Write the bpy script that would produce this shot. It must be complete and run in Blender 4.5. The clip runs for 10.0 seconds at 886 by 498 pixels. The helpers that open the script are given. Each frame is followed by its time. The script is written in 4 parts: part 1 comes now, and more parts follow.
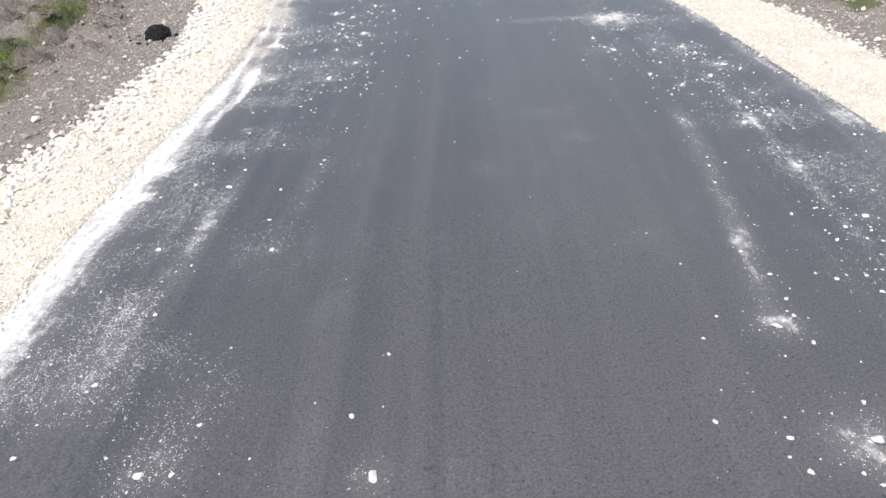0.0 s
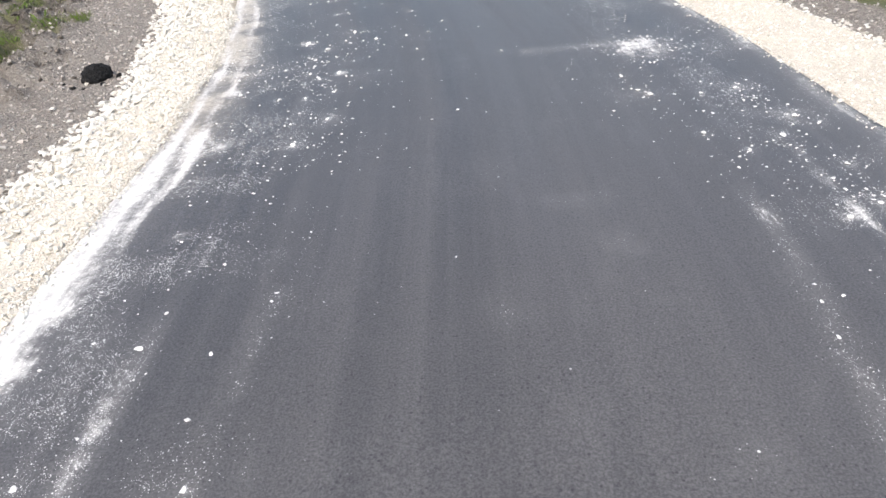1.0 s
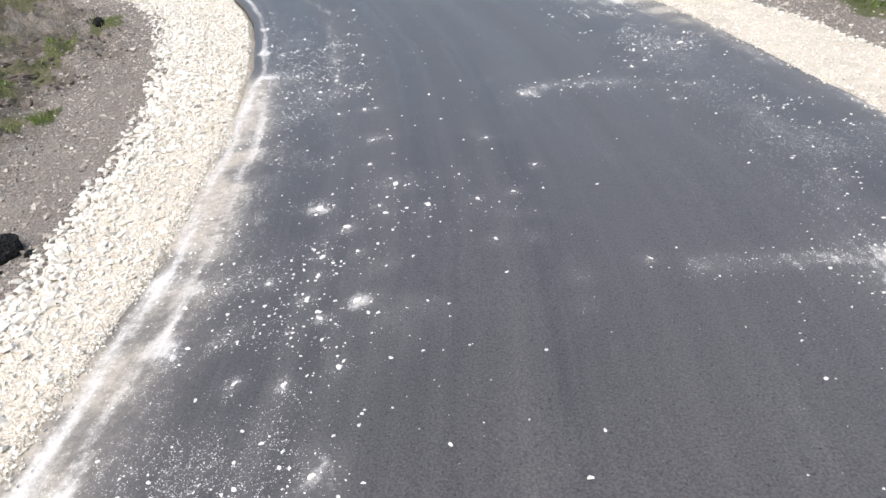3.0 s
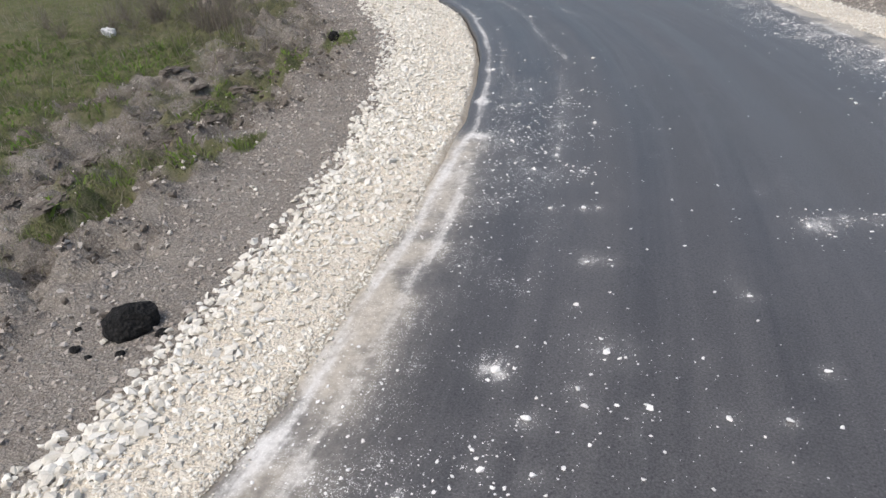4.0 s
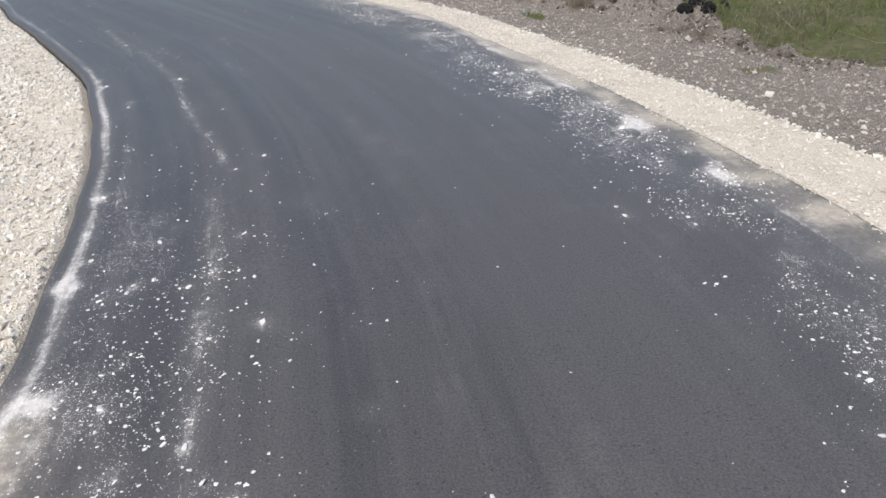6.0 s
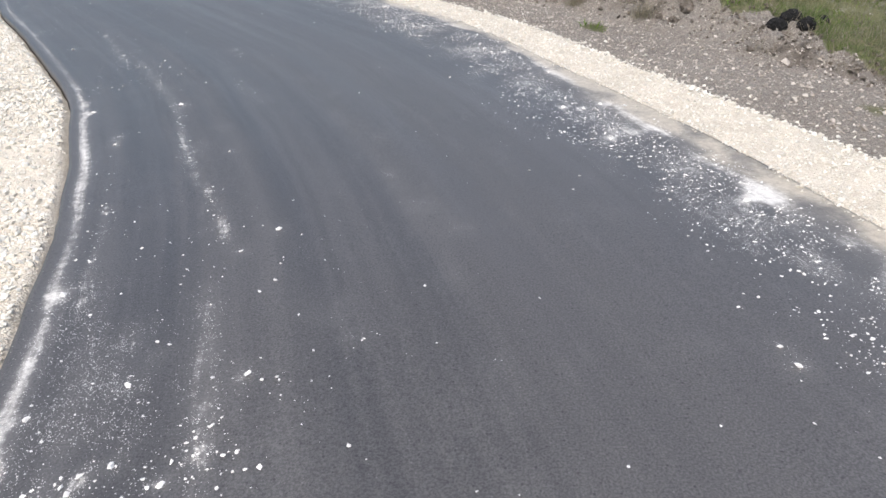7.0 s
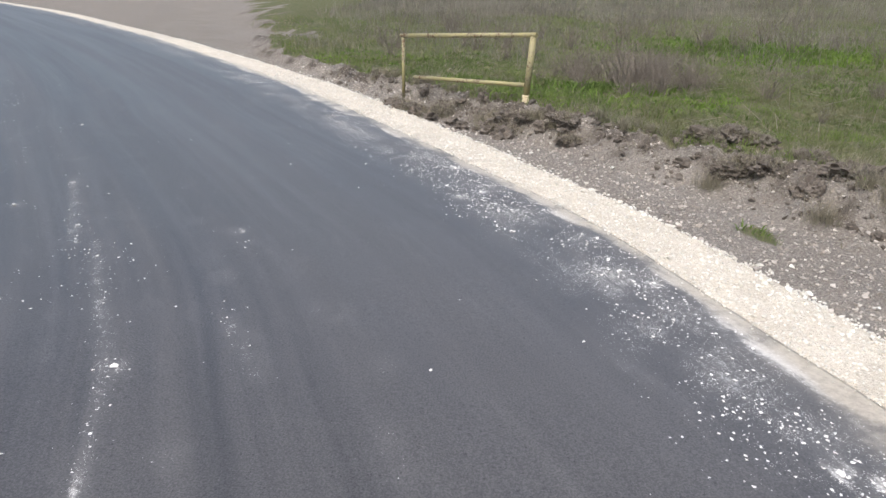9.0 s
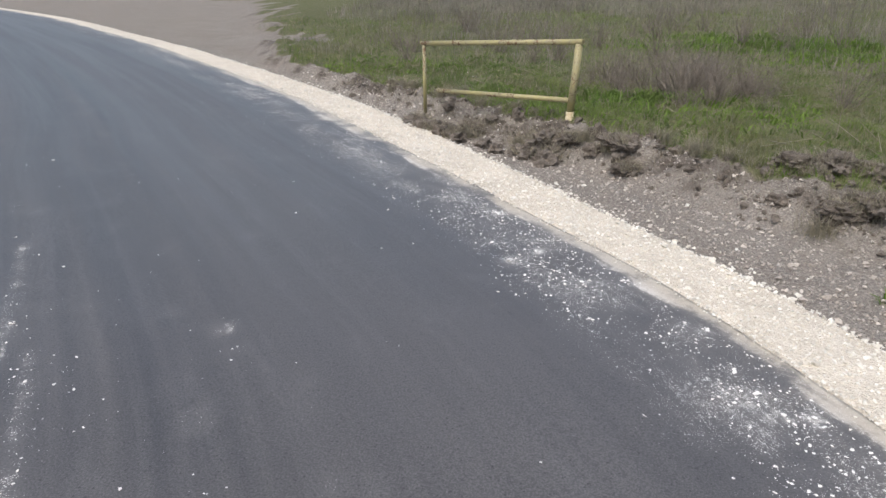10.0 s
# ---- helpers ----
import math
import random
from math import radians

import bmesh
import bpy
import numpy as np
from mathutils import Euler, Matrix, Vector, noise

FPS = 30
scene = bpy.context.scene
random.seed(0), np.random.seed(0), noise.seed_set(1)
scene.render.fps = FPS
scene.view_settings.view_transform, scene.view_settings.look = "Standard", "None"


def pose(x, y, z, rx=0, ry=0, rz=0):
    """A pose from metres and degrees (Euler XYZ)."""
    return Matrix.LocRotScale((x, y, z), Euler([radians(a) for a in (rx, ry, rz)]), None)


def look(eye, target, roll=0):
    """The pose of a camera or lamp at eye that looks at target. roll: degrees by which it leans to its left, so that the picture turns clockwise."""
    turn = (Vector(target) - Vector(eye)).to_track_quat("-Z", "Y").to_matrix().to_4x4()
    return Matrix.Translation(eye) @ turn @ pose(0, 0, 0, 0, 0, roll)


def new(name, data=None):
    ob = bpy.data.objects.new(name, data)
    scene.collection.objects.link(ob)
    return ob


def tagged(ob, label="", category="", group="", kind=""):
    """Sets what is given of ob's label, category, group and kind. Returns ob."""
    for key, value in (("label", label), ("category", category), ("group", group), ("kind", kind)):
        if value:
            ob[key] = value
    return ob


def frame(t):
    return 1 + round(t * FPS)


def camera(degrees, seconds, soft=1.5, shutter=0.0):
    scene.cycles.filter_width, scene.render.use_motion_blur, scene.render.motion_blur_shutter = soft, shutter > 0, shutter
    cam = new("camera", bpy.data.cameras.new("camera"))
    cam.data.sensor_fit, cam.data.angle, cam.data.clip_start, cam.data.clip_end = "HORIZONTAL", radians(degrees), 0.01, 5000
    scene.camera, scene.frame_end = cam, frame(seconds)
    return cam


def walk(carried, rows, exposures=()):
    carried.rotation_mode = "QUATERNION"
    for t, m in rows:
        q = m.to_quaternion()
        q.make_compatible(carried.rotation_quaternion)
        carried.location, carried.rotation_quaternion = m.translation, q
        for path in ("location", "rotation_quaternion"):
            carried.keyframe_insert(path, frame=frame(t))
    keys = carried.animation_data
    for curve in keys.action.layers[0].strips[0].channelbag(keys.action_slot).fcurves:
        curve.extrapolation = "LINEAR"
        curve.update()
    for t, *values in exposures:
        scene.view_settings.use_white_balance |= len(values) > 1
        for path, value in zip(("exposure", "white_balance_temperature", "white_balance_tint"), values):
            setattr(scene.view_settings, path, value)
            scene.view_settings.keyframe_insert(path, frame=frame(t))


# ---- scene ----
cam = camera(67.9, 10.0)
PATH = [
    (0, (-0.005, 0.0, 1.483), (-0.007, 1.685, 0.406), -3.3),
    (0.5, (0.001, 0.571, 1.493), (-0.009, 2.237, 0.386), -7.2),
    (1, (0.042, 1.199, 1.521), (0.04, 2.865, 0.414), -5.0),
    (1.5, (0.015, 1.807, 1.52), (0.037, 3.486, 0.433), -6.6),
    (2, (0.025, 2.482, 1.501), (-0.034, 4.148, 0.397), -8.6),
    (2.2, (0.023, 2.729, 1.528), (-0.098, 4.371, 0.393), -8.7),
    (3.3, (-0.051, 4.107, 1.546), (-0.299, 5.802, 0.514), -4.3),
    (3.5, (-0.119, 4.299, 1.585), (-0.581, 5.922, 0.512), -5.0),
    (3.7, (-0.162, 4.527, 1.584), (-0.822, 6.122, 0.573), -6.4),
    (4, (-0.256, 4.896, 1.598), (-0.991, 6.484, 0.63), -4.5),
    (4.5, (-0.317, 5.445, 1.587), (-1.045, 7.045, 0.632), -4.3),
    (4.7, (-0.322, 5.685, 1.578), (-0.993, 7.284, 0.582), -5.7),
    (5, (-0.285, 6.117, 1.597), (-0.719, 7.79, 0.591), -5.8),
    (5.5, (-0.287, 6.706, 1.628), (-0.338, 8.445, 0.641), -4.1),
    (5.7, (-0.295, 6.949, 1.605), (-0.298, 8.687, 0.617), -3.5),
    (6.8, (-0.552, 8.259, 1.644), (-0.579, 9.967, 0.605), -2.4),
    (7, (-0.596, 8.523, 1.618), (-0.643, 10.241, 0.595), -2.6),
    (7.5, (-0.722, 9.162, 1.631), (-0.94, 10.846, 0.573), -3.0),
    (8, (-0.909, 9.85, 1.622), (-1.056, 11.553, 0.583), -2.3),
    (8.5, (-1.012, 10.511, 1.615), (-1.146, 12.255, 0.645), -1.2),
    (8.7, (-1.035, 10.750, 1.652), (-1.218, 12.490, 0.683), -0.5),
    (9, (-1.186, 11.175, 1.635), (-1.285, 13.028, 0.89), 2.0),
    (9.2, (-1.262, 11.431, 1.716), (-1.293, 13.271, 0.933), 2.0),
    (9.5, (-1.334, 11.794, 1.661), (-1.303, 13.648, 0.911), 2.8),
    (9.7, (-1.401, 12.018, 1.654), (-1.458, 13.885, 0.939), 1.4),
    (10, (-1.49, 12.467, 1.687), (-1.628, 14.313, 0.929), 0.7),
]
EXPOSURE = [(0, 0.58), (2.2, 0.56), (3.5, 0.32), (4.2, -0.02), (5.0, -0.12), (5.5, -0.05), (7.0, 0.42), (8.5, 0.46), (9.0, 0.43), (10, 0.25)]
walk(cam, [(t, look(eye, target, roll)) for t, eye, target, roll in PATH], EXPOSURE)

# ---- daylight: a bright, thinly clouded sky with a soft sun ahead ----
SUN_UP, SUN_TURN = 60, 208
world = bpy.data.worlds.new("sky")
scene.world = world
world.use_nodes = True
sky = world.node_tree.nodes.new("ShaderNodeTexSky")
sky.sky_type, sky.sun_disc = "NISHITA", False
sky.sun_elevation, sky.sun_rotation = radians(SUN_UP), radians(SUN_TURN)
sky.dust_density, sky.air_density = 4.0, 1.0
back = world.node_tree.nodes["Background"]
back.inputs["Strength"].default_value = 0.15
world.node_tree.links.new(sky.outputs["Color"], back.inputs["Color"])
sun_data = bpy.data.lights.new("sun", "SUN")
sun_data.energy, sun_data.angle, sun_data.color = 1.7, radians(40), (1.0, 0.97, 0.925)
sun = new("sun", sun_data)
far = Vector((math.sin(radians(SUN_TURN)) * math.cos(radians(SUN_UP)), math.cos(radians(SUN_TURN)) * math.cos(radians(SUN_UP)), math.sin(radians(SUN_UP)))) * 60
sun.matrix_world = look(far, (0, 0, 0))


# ---- materials ----
class Nodes:
    """Small helper to write node materials."""

    def __init__(self, name, roughness=0.85, specular=0.35):
        self.mat = bpy.data.materials.new(name)
        self.mat.use_nodes = True
        self.tree = self.mat.node_tree
        self.bsdf = self.tree.nodes["Principled BSDF"]
        self.bsdf.inputs["Roughness"].default_value = roughness
        self.bsdf.inputs["Specular IOR Level"].default_value = specular
        self.place = self.add("ShaderNodeTexCoord").outputs["Object"]

    def add(self, kind):
        return self.tree.nodes.new(kind)

    def plug(self, socket, value):
        if isinstance(value, bpy.types.NodeSocket):
            self.tree.links.new(value, socket)
        else:
            socket.default_value = value

    def noise(self, scale, detail=4.0, rough=0.55, vector=None, stretch=None):
        n = self.add("ShaderNodeTexNoise")
        v = vector or self.place
        if stretch:
            m = self.add("ShaderNodeMapping")
            self.plug(m.inputs["Vector"], v)
            m.inputs["Scale"].default_value = stretch
            v = m.outputs["Vector"]
        self.plug(n.inputs["Vector"], v)
        n.inputs["Scale"].default_value, n.inputs["Detail"].default_value, n.inputs["Roughness"].default_value = scale, detail, rough
        return n.outputs["Fac"]

    def cells(self, scale, output="Distance", vector=None):
        n = self.add("ShaderNodeTexVoronoi")
        self.plug(n.inputs["Vector"], vector or self.place)
        n.inputs["Scale"].default_value = scale
        return n.outputs[output]

    def ramp(self, value, low, high, out_low=0.0, out_high=1.0):
        n = self.add("ShaderNodeMapRange")
        n.interpolation_type = "SMOOTHSTEP"
        for key, v in (("Value", value), ("From Min", low), ("From Max", high), ("To Min", out_low), ("To Max", out_high)):
            self.plug(n.inputs[key], v)
        return n.outputs["Result"]

    def math(self, how, a, b=0.0):
        n = self.add("ShaderNodeMath")
        n.operation = how
        self.plug(n.inputs[0], a)
        self.plug(n.inputs[1], b)
        return n.outputs[0]

    def mix(self, fac, a, b, how="MIX"):
        n = self.add("ShaderNodeMix")
        n.data_type, n.blend_type = "RGBA", how
        for socket, v in ((n.inputs[0], fac), (n.inputs[6], a), (n.inputs[7], b)):
            self.plug(socket, (*v, 1.0) if isinstance(v, tuple) else v)
        return n.outputs[2]

    def attribute(self, name):
        n = self.add("ShaderNodeAttribute")
        n.attribute_name = name
        return n.outputs["Fac"]

    def island(self):
        return self.add("ShaderNodeNewGeometry").outputs["Random Per Island"]

    def each(self):
        return self.add("ShaderNodeObjectInfo").outputs["Random"]

    def finish(self, color, bump=None, strength=0.4, depth=0.01, rough=None):
        self.plug(self.bsdf.inputs["Base Color"], (*color, 1.0) if isinstance(color, tuple) else color)
        if rough is not None:
            self.plug(self.bsdf.inputs["Roughness"], rough)
        if bump is not None:
            b = self.add("ShaderNodeBump")
            b.inputs["Strength"].default_value, b.inputs["Distance"].default_value = strength, depth
            self.plug(b.inputs["Height"], bump)
            self.tree.links.new(b.outputs["Normal"], self.bsdf.inputs["Normal"])
        return self.mat


def asphalt_material():
    """Fresh fine asphalt, streaked along the lane, with limestone dust where the dust attribute says."""
    n = Nodes("asphalt", 0.6, 0.85)
    lane = n.add("ShaderNodeUVMap")
    lane.uv_map = "lane"
    along = lane.outputs["UV"]
    streak = n.noise(1.0, 5, 0.6, along, (2.2, 0.06, 1.0))
    fine_streak = n.noise(1.0, 4, 0.6, along, (11.0, 0.16, 1.0))
    blotch = n.noise(1.6, 5, 0.65)
    grain, coarse = n.noise(120, 3, 0.7), n.noise(46, 4, 0.75)
    chips, tone = n.cells(75), n.cells(75, "Color")
    base = n.mix(n.ramp(streak, 0.36, 0.64), (0.055, 0.0516, 0.0489), (0.087, 0.0815, 0.077))
    base = n.mix(n.math("MULTIPLY", n.attribute("lane_tone"), 0.8), base, (0.099, 0.0928, 0.0876))
    base = n.mix(n.ramp(fine_streak, 0.42, 0.66, 0.0, 0.55), base, (0.123, 0.1153, 0.109))
    base = n.mix(n.ramp(blotch, 0.45, 0.68, 0.0, 0.4), base, (0.109, 0.1025, 0.0972))
    base = n.mix(n.ramp(n.noise(1.0, 6, 0.7, along, (4.5, 0.9, 1.0)), 0.54, 0.76, 0.0, 0.55), base, (0.175, 0.168, 0.16))
    base = n.mix(n.ramp(grain, 0.32, 0.7), n.mix(0.52, base, (0.006, 0.006, 0.006)), n.mix(0.17, base, (0.3, 0.29, 0.28)))
    base = n.mix(n.ramp(coarse, 0.42, 0.30, 0.0, 0.75), base, (0.012, 0.012, 0.013))
    pit = n.math("MULTIPLY", n.ramp(n.cells(48), 0.3, 0.1), n.ramp(n.cells(48, "Color"), 0.68, 0.74))
    base = n.mix(n.math("MULTIPLY", pit, 0.75), base, (0.004, 0.004, 0.004))
    speck = n.math("MULTIPLY", n.ramp(chips, 0.3, 0.16), n.ramp(tone, 0.8, 0.92))
    base = n.mix(n.math("MULTIPLY", speck, 0.3), base, (0.35, 0.34, 0.33))
    dust, earthy = n.attribute("dust"), n.attribute("earth")
    breakup = n.noise(22, 6, 0.75)
    smear = n.noise(1.0, 6, 0.7, along, (22.0, 2.2, 1.0))
    texture = n.math("ADD", n.math("MULTIPLY", breakup, 0.55), n.math("MULTIPLY", smear, 0.45))
    powder = n.math("MULTIPLY", n.ramp(texture, n.math("SUBTRACT", 0.66, n.math("MULTIPLY", dust, 0.42)), n.math("SUBTRACT", 0.98, n.math("MULTIPLY", dust, 0.42))), n.ramp(dust, 0.0, 0.5, 0.0, 1.0))
    powder = n.math("ADD", n.math("MULTIPLY", powder, 0.85), n.math("MULTIPLY", dust, 0.12))
    film = n.attribute("film")
    film = n.math("MULTIPLY", film, n.ramp(n.math("ADD", texture, n.math("MULTIPLY", film, 0.35)), 0.48, 0.85, 0.3, 1.0))
    base = n.mix(film, base, n.mix(n.ramp(breakup, 0.35, 0.65), (0.38, 0.335, 0.265), (0.53, 0.475, 0.385)))
    white = n.mix(earthy, (0.70, 0.68, 0.64), (0.44, 0.395, 0.325))
    colour = n.mix(powder, base, white)
    grains = None
    for scale, most in ((220, 0.8), (125, 0.5), (62, 0.2)):
        pick, size = n.cells(scale, "Color"), n.cells(scale)
        chance = n.math("MULTIPLY", n.math("MULTIPLY", n.math("MAXIMUM", n.attribute("grit"), n.math("MULTIPLY", dust, 0.8)), n.ramp(texture, 0.33, 0.62)), most)
        hit = n.math("MULTIPLY", n.math("LESS_THAN", pick, chance), n.ramp(size, 0.42, 0.28))
        grains = hit if grains is None else n.math("MAXIMUM", grains, hit)
    colour = n.mix(n.math("MULTIPLY", grains, 0.95), colour, n.mix(n.math("MULTIPLY", earthy, 0.6), (0.80, 0.79, 0.75), (0.42, 0.38, 0.33)))
    height = n.math("ADD", n.math("MULTIPLY", grain, 0.5), n.math("ADD", n.math("MULTIPLY", coarse, 0.9), n.math("MULTIPLY", grains, 0.8)))
    rough = n.ramp(streak, 0.35, 0.65, 0.31, 0.40)
    return n.finish(colour, height, 0.4, 0.004, n.math("ADD", rough, n.math("MULTIPLY", n.math("MAXIMUM", powder, grains), 0.3)))


def gravel_base_material():
    """Rolled limestone screenings between the larger stones."""
    n = Nodes("limestone_screenings", 0.95, 0.2)
    big, mid = n.noise(2.4, 5, 0.65), n.noise(14, 6, 0.7)
    chips, tone = n.cells(90), n.cells(90, "Color")
    colour = n.mix(n.ramp(big, 0.38, 0.62), (0.67, 0.605, 0.505), (0.57, 0.51, 0.42))
    colour = n.mix(n.ramp(mid, 0.4, 0.75, 0.0, 0.5), colour, (0.80, 0.76, 0.66))
    colour = n.mix(n.ramp(tone, 0.35, 1.0, 0.0, 0.45), colour, (0.82, 0.79, 0.70))
    colour = n.mix(n.ramp(chips, 0.5, 0.8, 0.0, 0.45), colour, (0.42, 0.36, 0.27))
    return n.finish(colour, n.math("SUBTRACT", mid, chips), 0.7, 0.012)


def stone_material(name, light, dark, pieces):
    n = Nodes(name, 0.9, 0.25)
    pick = n.each() if pieces else n.island()
    grain, patch = n.noise(60, 4, 0.65), n.noise(11, 3)
    colour = n.mix(pick, dark, light)
    colour = n.mix(n.ramp(patch, 0.45, 0.75, 0.0, 0.5), colour, tuple(c * 0.75 for c in dark))
    colour = n.mix(n.ramp(grain, 0.35, 0.7, 0.0, 0.35), colour, tuple(min(0.85, c * 1.15) for c in light))
    return n.finish(colour, grain, 0.35, 0.004)


def ground_material():
    """Graded soil full of broken stone that turns into a thin green sward where the grass attribute says."""
    n = Nodes("stony_soil", 0.95, 0.2)
    big, mid, fine = n.noise(0.8, 4), n.noise(6, 6, 0.7), n.noise(55, 4, 0.7)
    soil = n.mix(n.ramp(big, 0.35, 0.7), (0.212, 0.192, 0.163), (0.272, 0.249, 0.215))
    soil = n.mix(n.ramp(mid, 0.42, 0.68, 0.0, 0.6), soil, (0.205, 0.174, 0.148))
    soil = n.mix(n.ramp(fine, 0.4, 0.75, 0.0, 0.5), soil, (0.38, 0.343, 0.302))
    rubble = None
    for scale, least in ((24, 0.72), (52, 0.45), (110, 0.3)):
        chips, tone = n.cells(scale), n.cells(scale, "Color")
        piece = n.math("MULTIPLY", n.ramp(tone, least, least + 0.1), n.ramp(chips, 0.55, 0.35))
        soil = n.mix(n.math("MULTIPLY", piece, 0.6), soil, n.mix(tone, (0.26, 0.228, 0.198), (0.5, 0.46, 0.41)))
        soil = n.mix(n.math("MULTIPLY", n.ramp(chips, 0.5, 0.8), 0.25), soil, (0.12, 0.1, 0.084))
        lift = n.math("MULTIPLY", piece, 16.0 / scale)
        rubble = lift if rubble is None else n.math("ADD", rubble, lift)
    soil = n.mix(n.math("MULTIPLY", n.attribute("torn"), n.ramp(mid, 0.3, 0.55)), soil, (0.10, 0.083, 0.068))
    sward = n.mix(n.ramp(mid, 0.35, 0.7), (0.105, 0.122, 0.05), (0.185, 0.168, 0.105))
    sward = n.mix(n.ramp(fine, 0.45, 0.75, 0.0, 0.6), sward, (0.075, 0.095, 0.032))
    grass = n.attribute("grass")
    cover = n.ramp(n.math("ADD", grass, n.math("MULTIPLY", n.math("SUBTRACT", mid, 0.5), 1.1)), 0.3, 0.65)
    colour = n.mix(cover, soil, sward)
    height = n.math("ADD", n.math("MULTIPLY", mid, 1.6), n.math("ADD", n.math("MULTIPLY", fine, 0.4), n.math("MULTIPLY", rubble, 0.9)))
    return n.finish(colour, height, 0.9, 0.03)


def blade_material(name, a, b, c, d):
    """Blades that vary one by one between a and b, with stands of c and of d."""
    n = Nodes(name, 0.7, 0.25)
    pick, patch, fresh = n.island(), n.noise(0.7, 4, 0.65), n.noise(0.33, 4, 0.6)
    colour = n.mix(pick, a, b)
    colour = n.mix(n.ramp(fresh, 0.47, 0.56, 0.0, 0.85), colour, d)
    colour = n.mix(n.ramp(patch, 0.47, 0.6, 0.0, 0.85), colour, c)
    n.finish(colour)
    glow, both = n.add("ShaderNodeBsdfTranslucent"), n.add("ShaderNodeMixShader")
    n.plug(glow.inputs["Color"], colour)
    both.inputs[0].default_value = 0.4
    n.plug(both.inputs[1], n.bsdf.outputs[0])
    n.plug(both.inputs[2], glow.outputs[0])
    out = [k for k in n.tree.nodes if k.type == "OUTPUT_MATERIAL"][0]
    n.plug(out.inputs["Surface"], both.outputs[0])
    return n.mat


def clod_material():
    n = Nodes("dark_soil_clod", 0.97, 0.15)
    a, b = n.noise(9, 5, 0.65), n.noise(60, 4, 0.7)
    colour = n.mix(n.ramp(a, 0.35, 0.7), (0.125, 0.106, 0.088), (0.23, 0.2, 0.17))
    colour = n.mix(n.ramp(b, 0.45, 0.75, 0.0, 0.5), colour, (0.30, 0.26, 0.22))
    return n.finish(colour, n.math("ADD", a, b), 0.8, 0.03)


def bitumen_material():
    n = Nodes("bitumen_lump", 0.9, 0.2)
    a, b = n.cells(60), n.noise(40, 4, 0.7)
    colour = n.mix(n.ramp(b, 0.4, 0.75), (0.010, 0.010, 0.010), (0.035, 0.034, 0.033))
    return n.finish(colour, n.math("SUBTRACT", b, a), 0.9, 0.012)


def pipe_material():
    """Old yellow paint, faded and rusting."""
    n = Nodes("yellow_pipe_paint", 0.55, 0.4)
    a, b = n.noise(7, 5, 0.65), n.noise(45, 5, 0.7)
    colour = n.mix(n.ramp(a, 0.35, 0.7), (0.34, 0.30, 0.135), (0.31, 0.288, 0.19))
    rust = n.ramp(n.math("ADD", n.math("MULTIPLY", a, 0.5), n.math("MULTIPLY", b, 0.5)), 0.52, 0.60)
    colour = n.mix(n.math("MULTIPLY", rust, 0.85), colour, (0.12, 0.055, 0.025))
    return n.finish(colour, b, 0.25, 0.003, n.ramp(rust, 0, 1, 0.5, 0.9))


def plain_material(name, light, dark, rough=0.8, scale=12):
    n = Nodes(name, rough, 0.3)
    a = n.noise(scale, 5, 0.65)
    return n.finish(n.mix(n.ramp(a, 0.3, 0.7), dark, light), a, 0.3, 0.005)


ASPHALT, SCREENINGS, GROUND = asphalt_material(), gravel_base_material(), ground_material()
LIME, LIME_PIECE = (stone_material("crushed_limestone", (0.81, 0.785, 0.71), (0.56, 0.515, 0.43), p) for p in (False, True))
SOIL_STONE = stone_material("soil_stones", (0.6, 0.55, 0.49), (0.27, 0.235, 0.2), False)
CHALK, CHALK_PIECE = (stone_material("white_chips", (0.86, 0.85, 0.82), (0.74, 0.72, 0.68), p) for p in (False, True))
GREEN = blade_material("green_grass", (0.105, 0.155, 0.045), (0.195, 0.245, 0.08), (0.20, 0.19, 0.105), (0.2, 0.265, 0.07))
LEAF = blade_material("leafy_green", (0.105, 0.17, 0.038), (0.185, 0.275, 0.06), (0.13, 0.175, 0.05), (0.2, 0.3, 0.055))
STRAW = blade_material("dry_grass", (0.38, 0.345, 0.255), (0.25, 0.22, 0.165), (0.31, 0.285, 0.215), (0.25, 0.235, 0.155))
TWIG = blade_material("dead_stalk", (0.40, 0.37, 0.31), (0.23, 0.20, 0.165), (0.29, 0.26, 0.215), (0.17, 0.15, 0.12))
THATCH = blade_material("dead_thatch", (0.21, 0.195, 0.14), (0.13, 0.12, 0.085), (0.17, 0.16, 0.11), (0.13, 0.145, 0.07))
BARK = plain_material("dead_bark", (0.27, 0.235, 0.195), (0.12, 0.1, 0.082))
CLOD, BITUMEN, PIPE = clod_material(), bitumen_material(), pipe_material()
PIPE_PALE = plain_material("bare_primer", (0.68, 0.62, 0.45), (0.45, 0.36, 0.22))
PLASTIC = plain_material("white_plastic", (0.75, 0.75, 0.74), (0.62, 0.62, 0.61), 0.5)


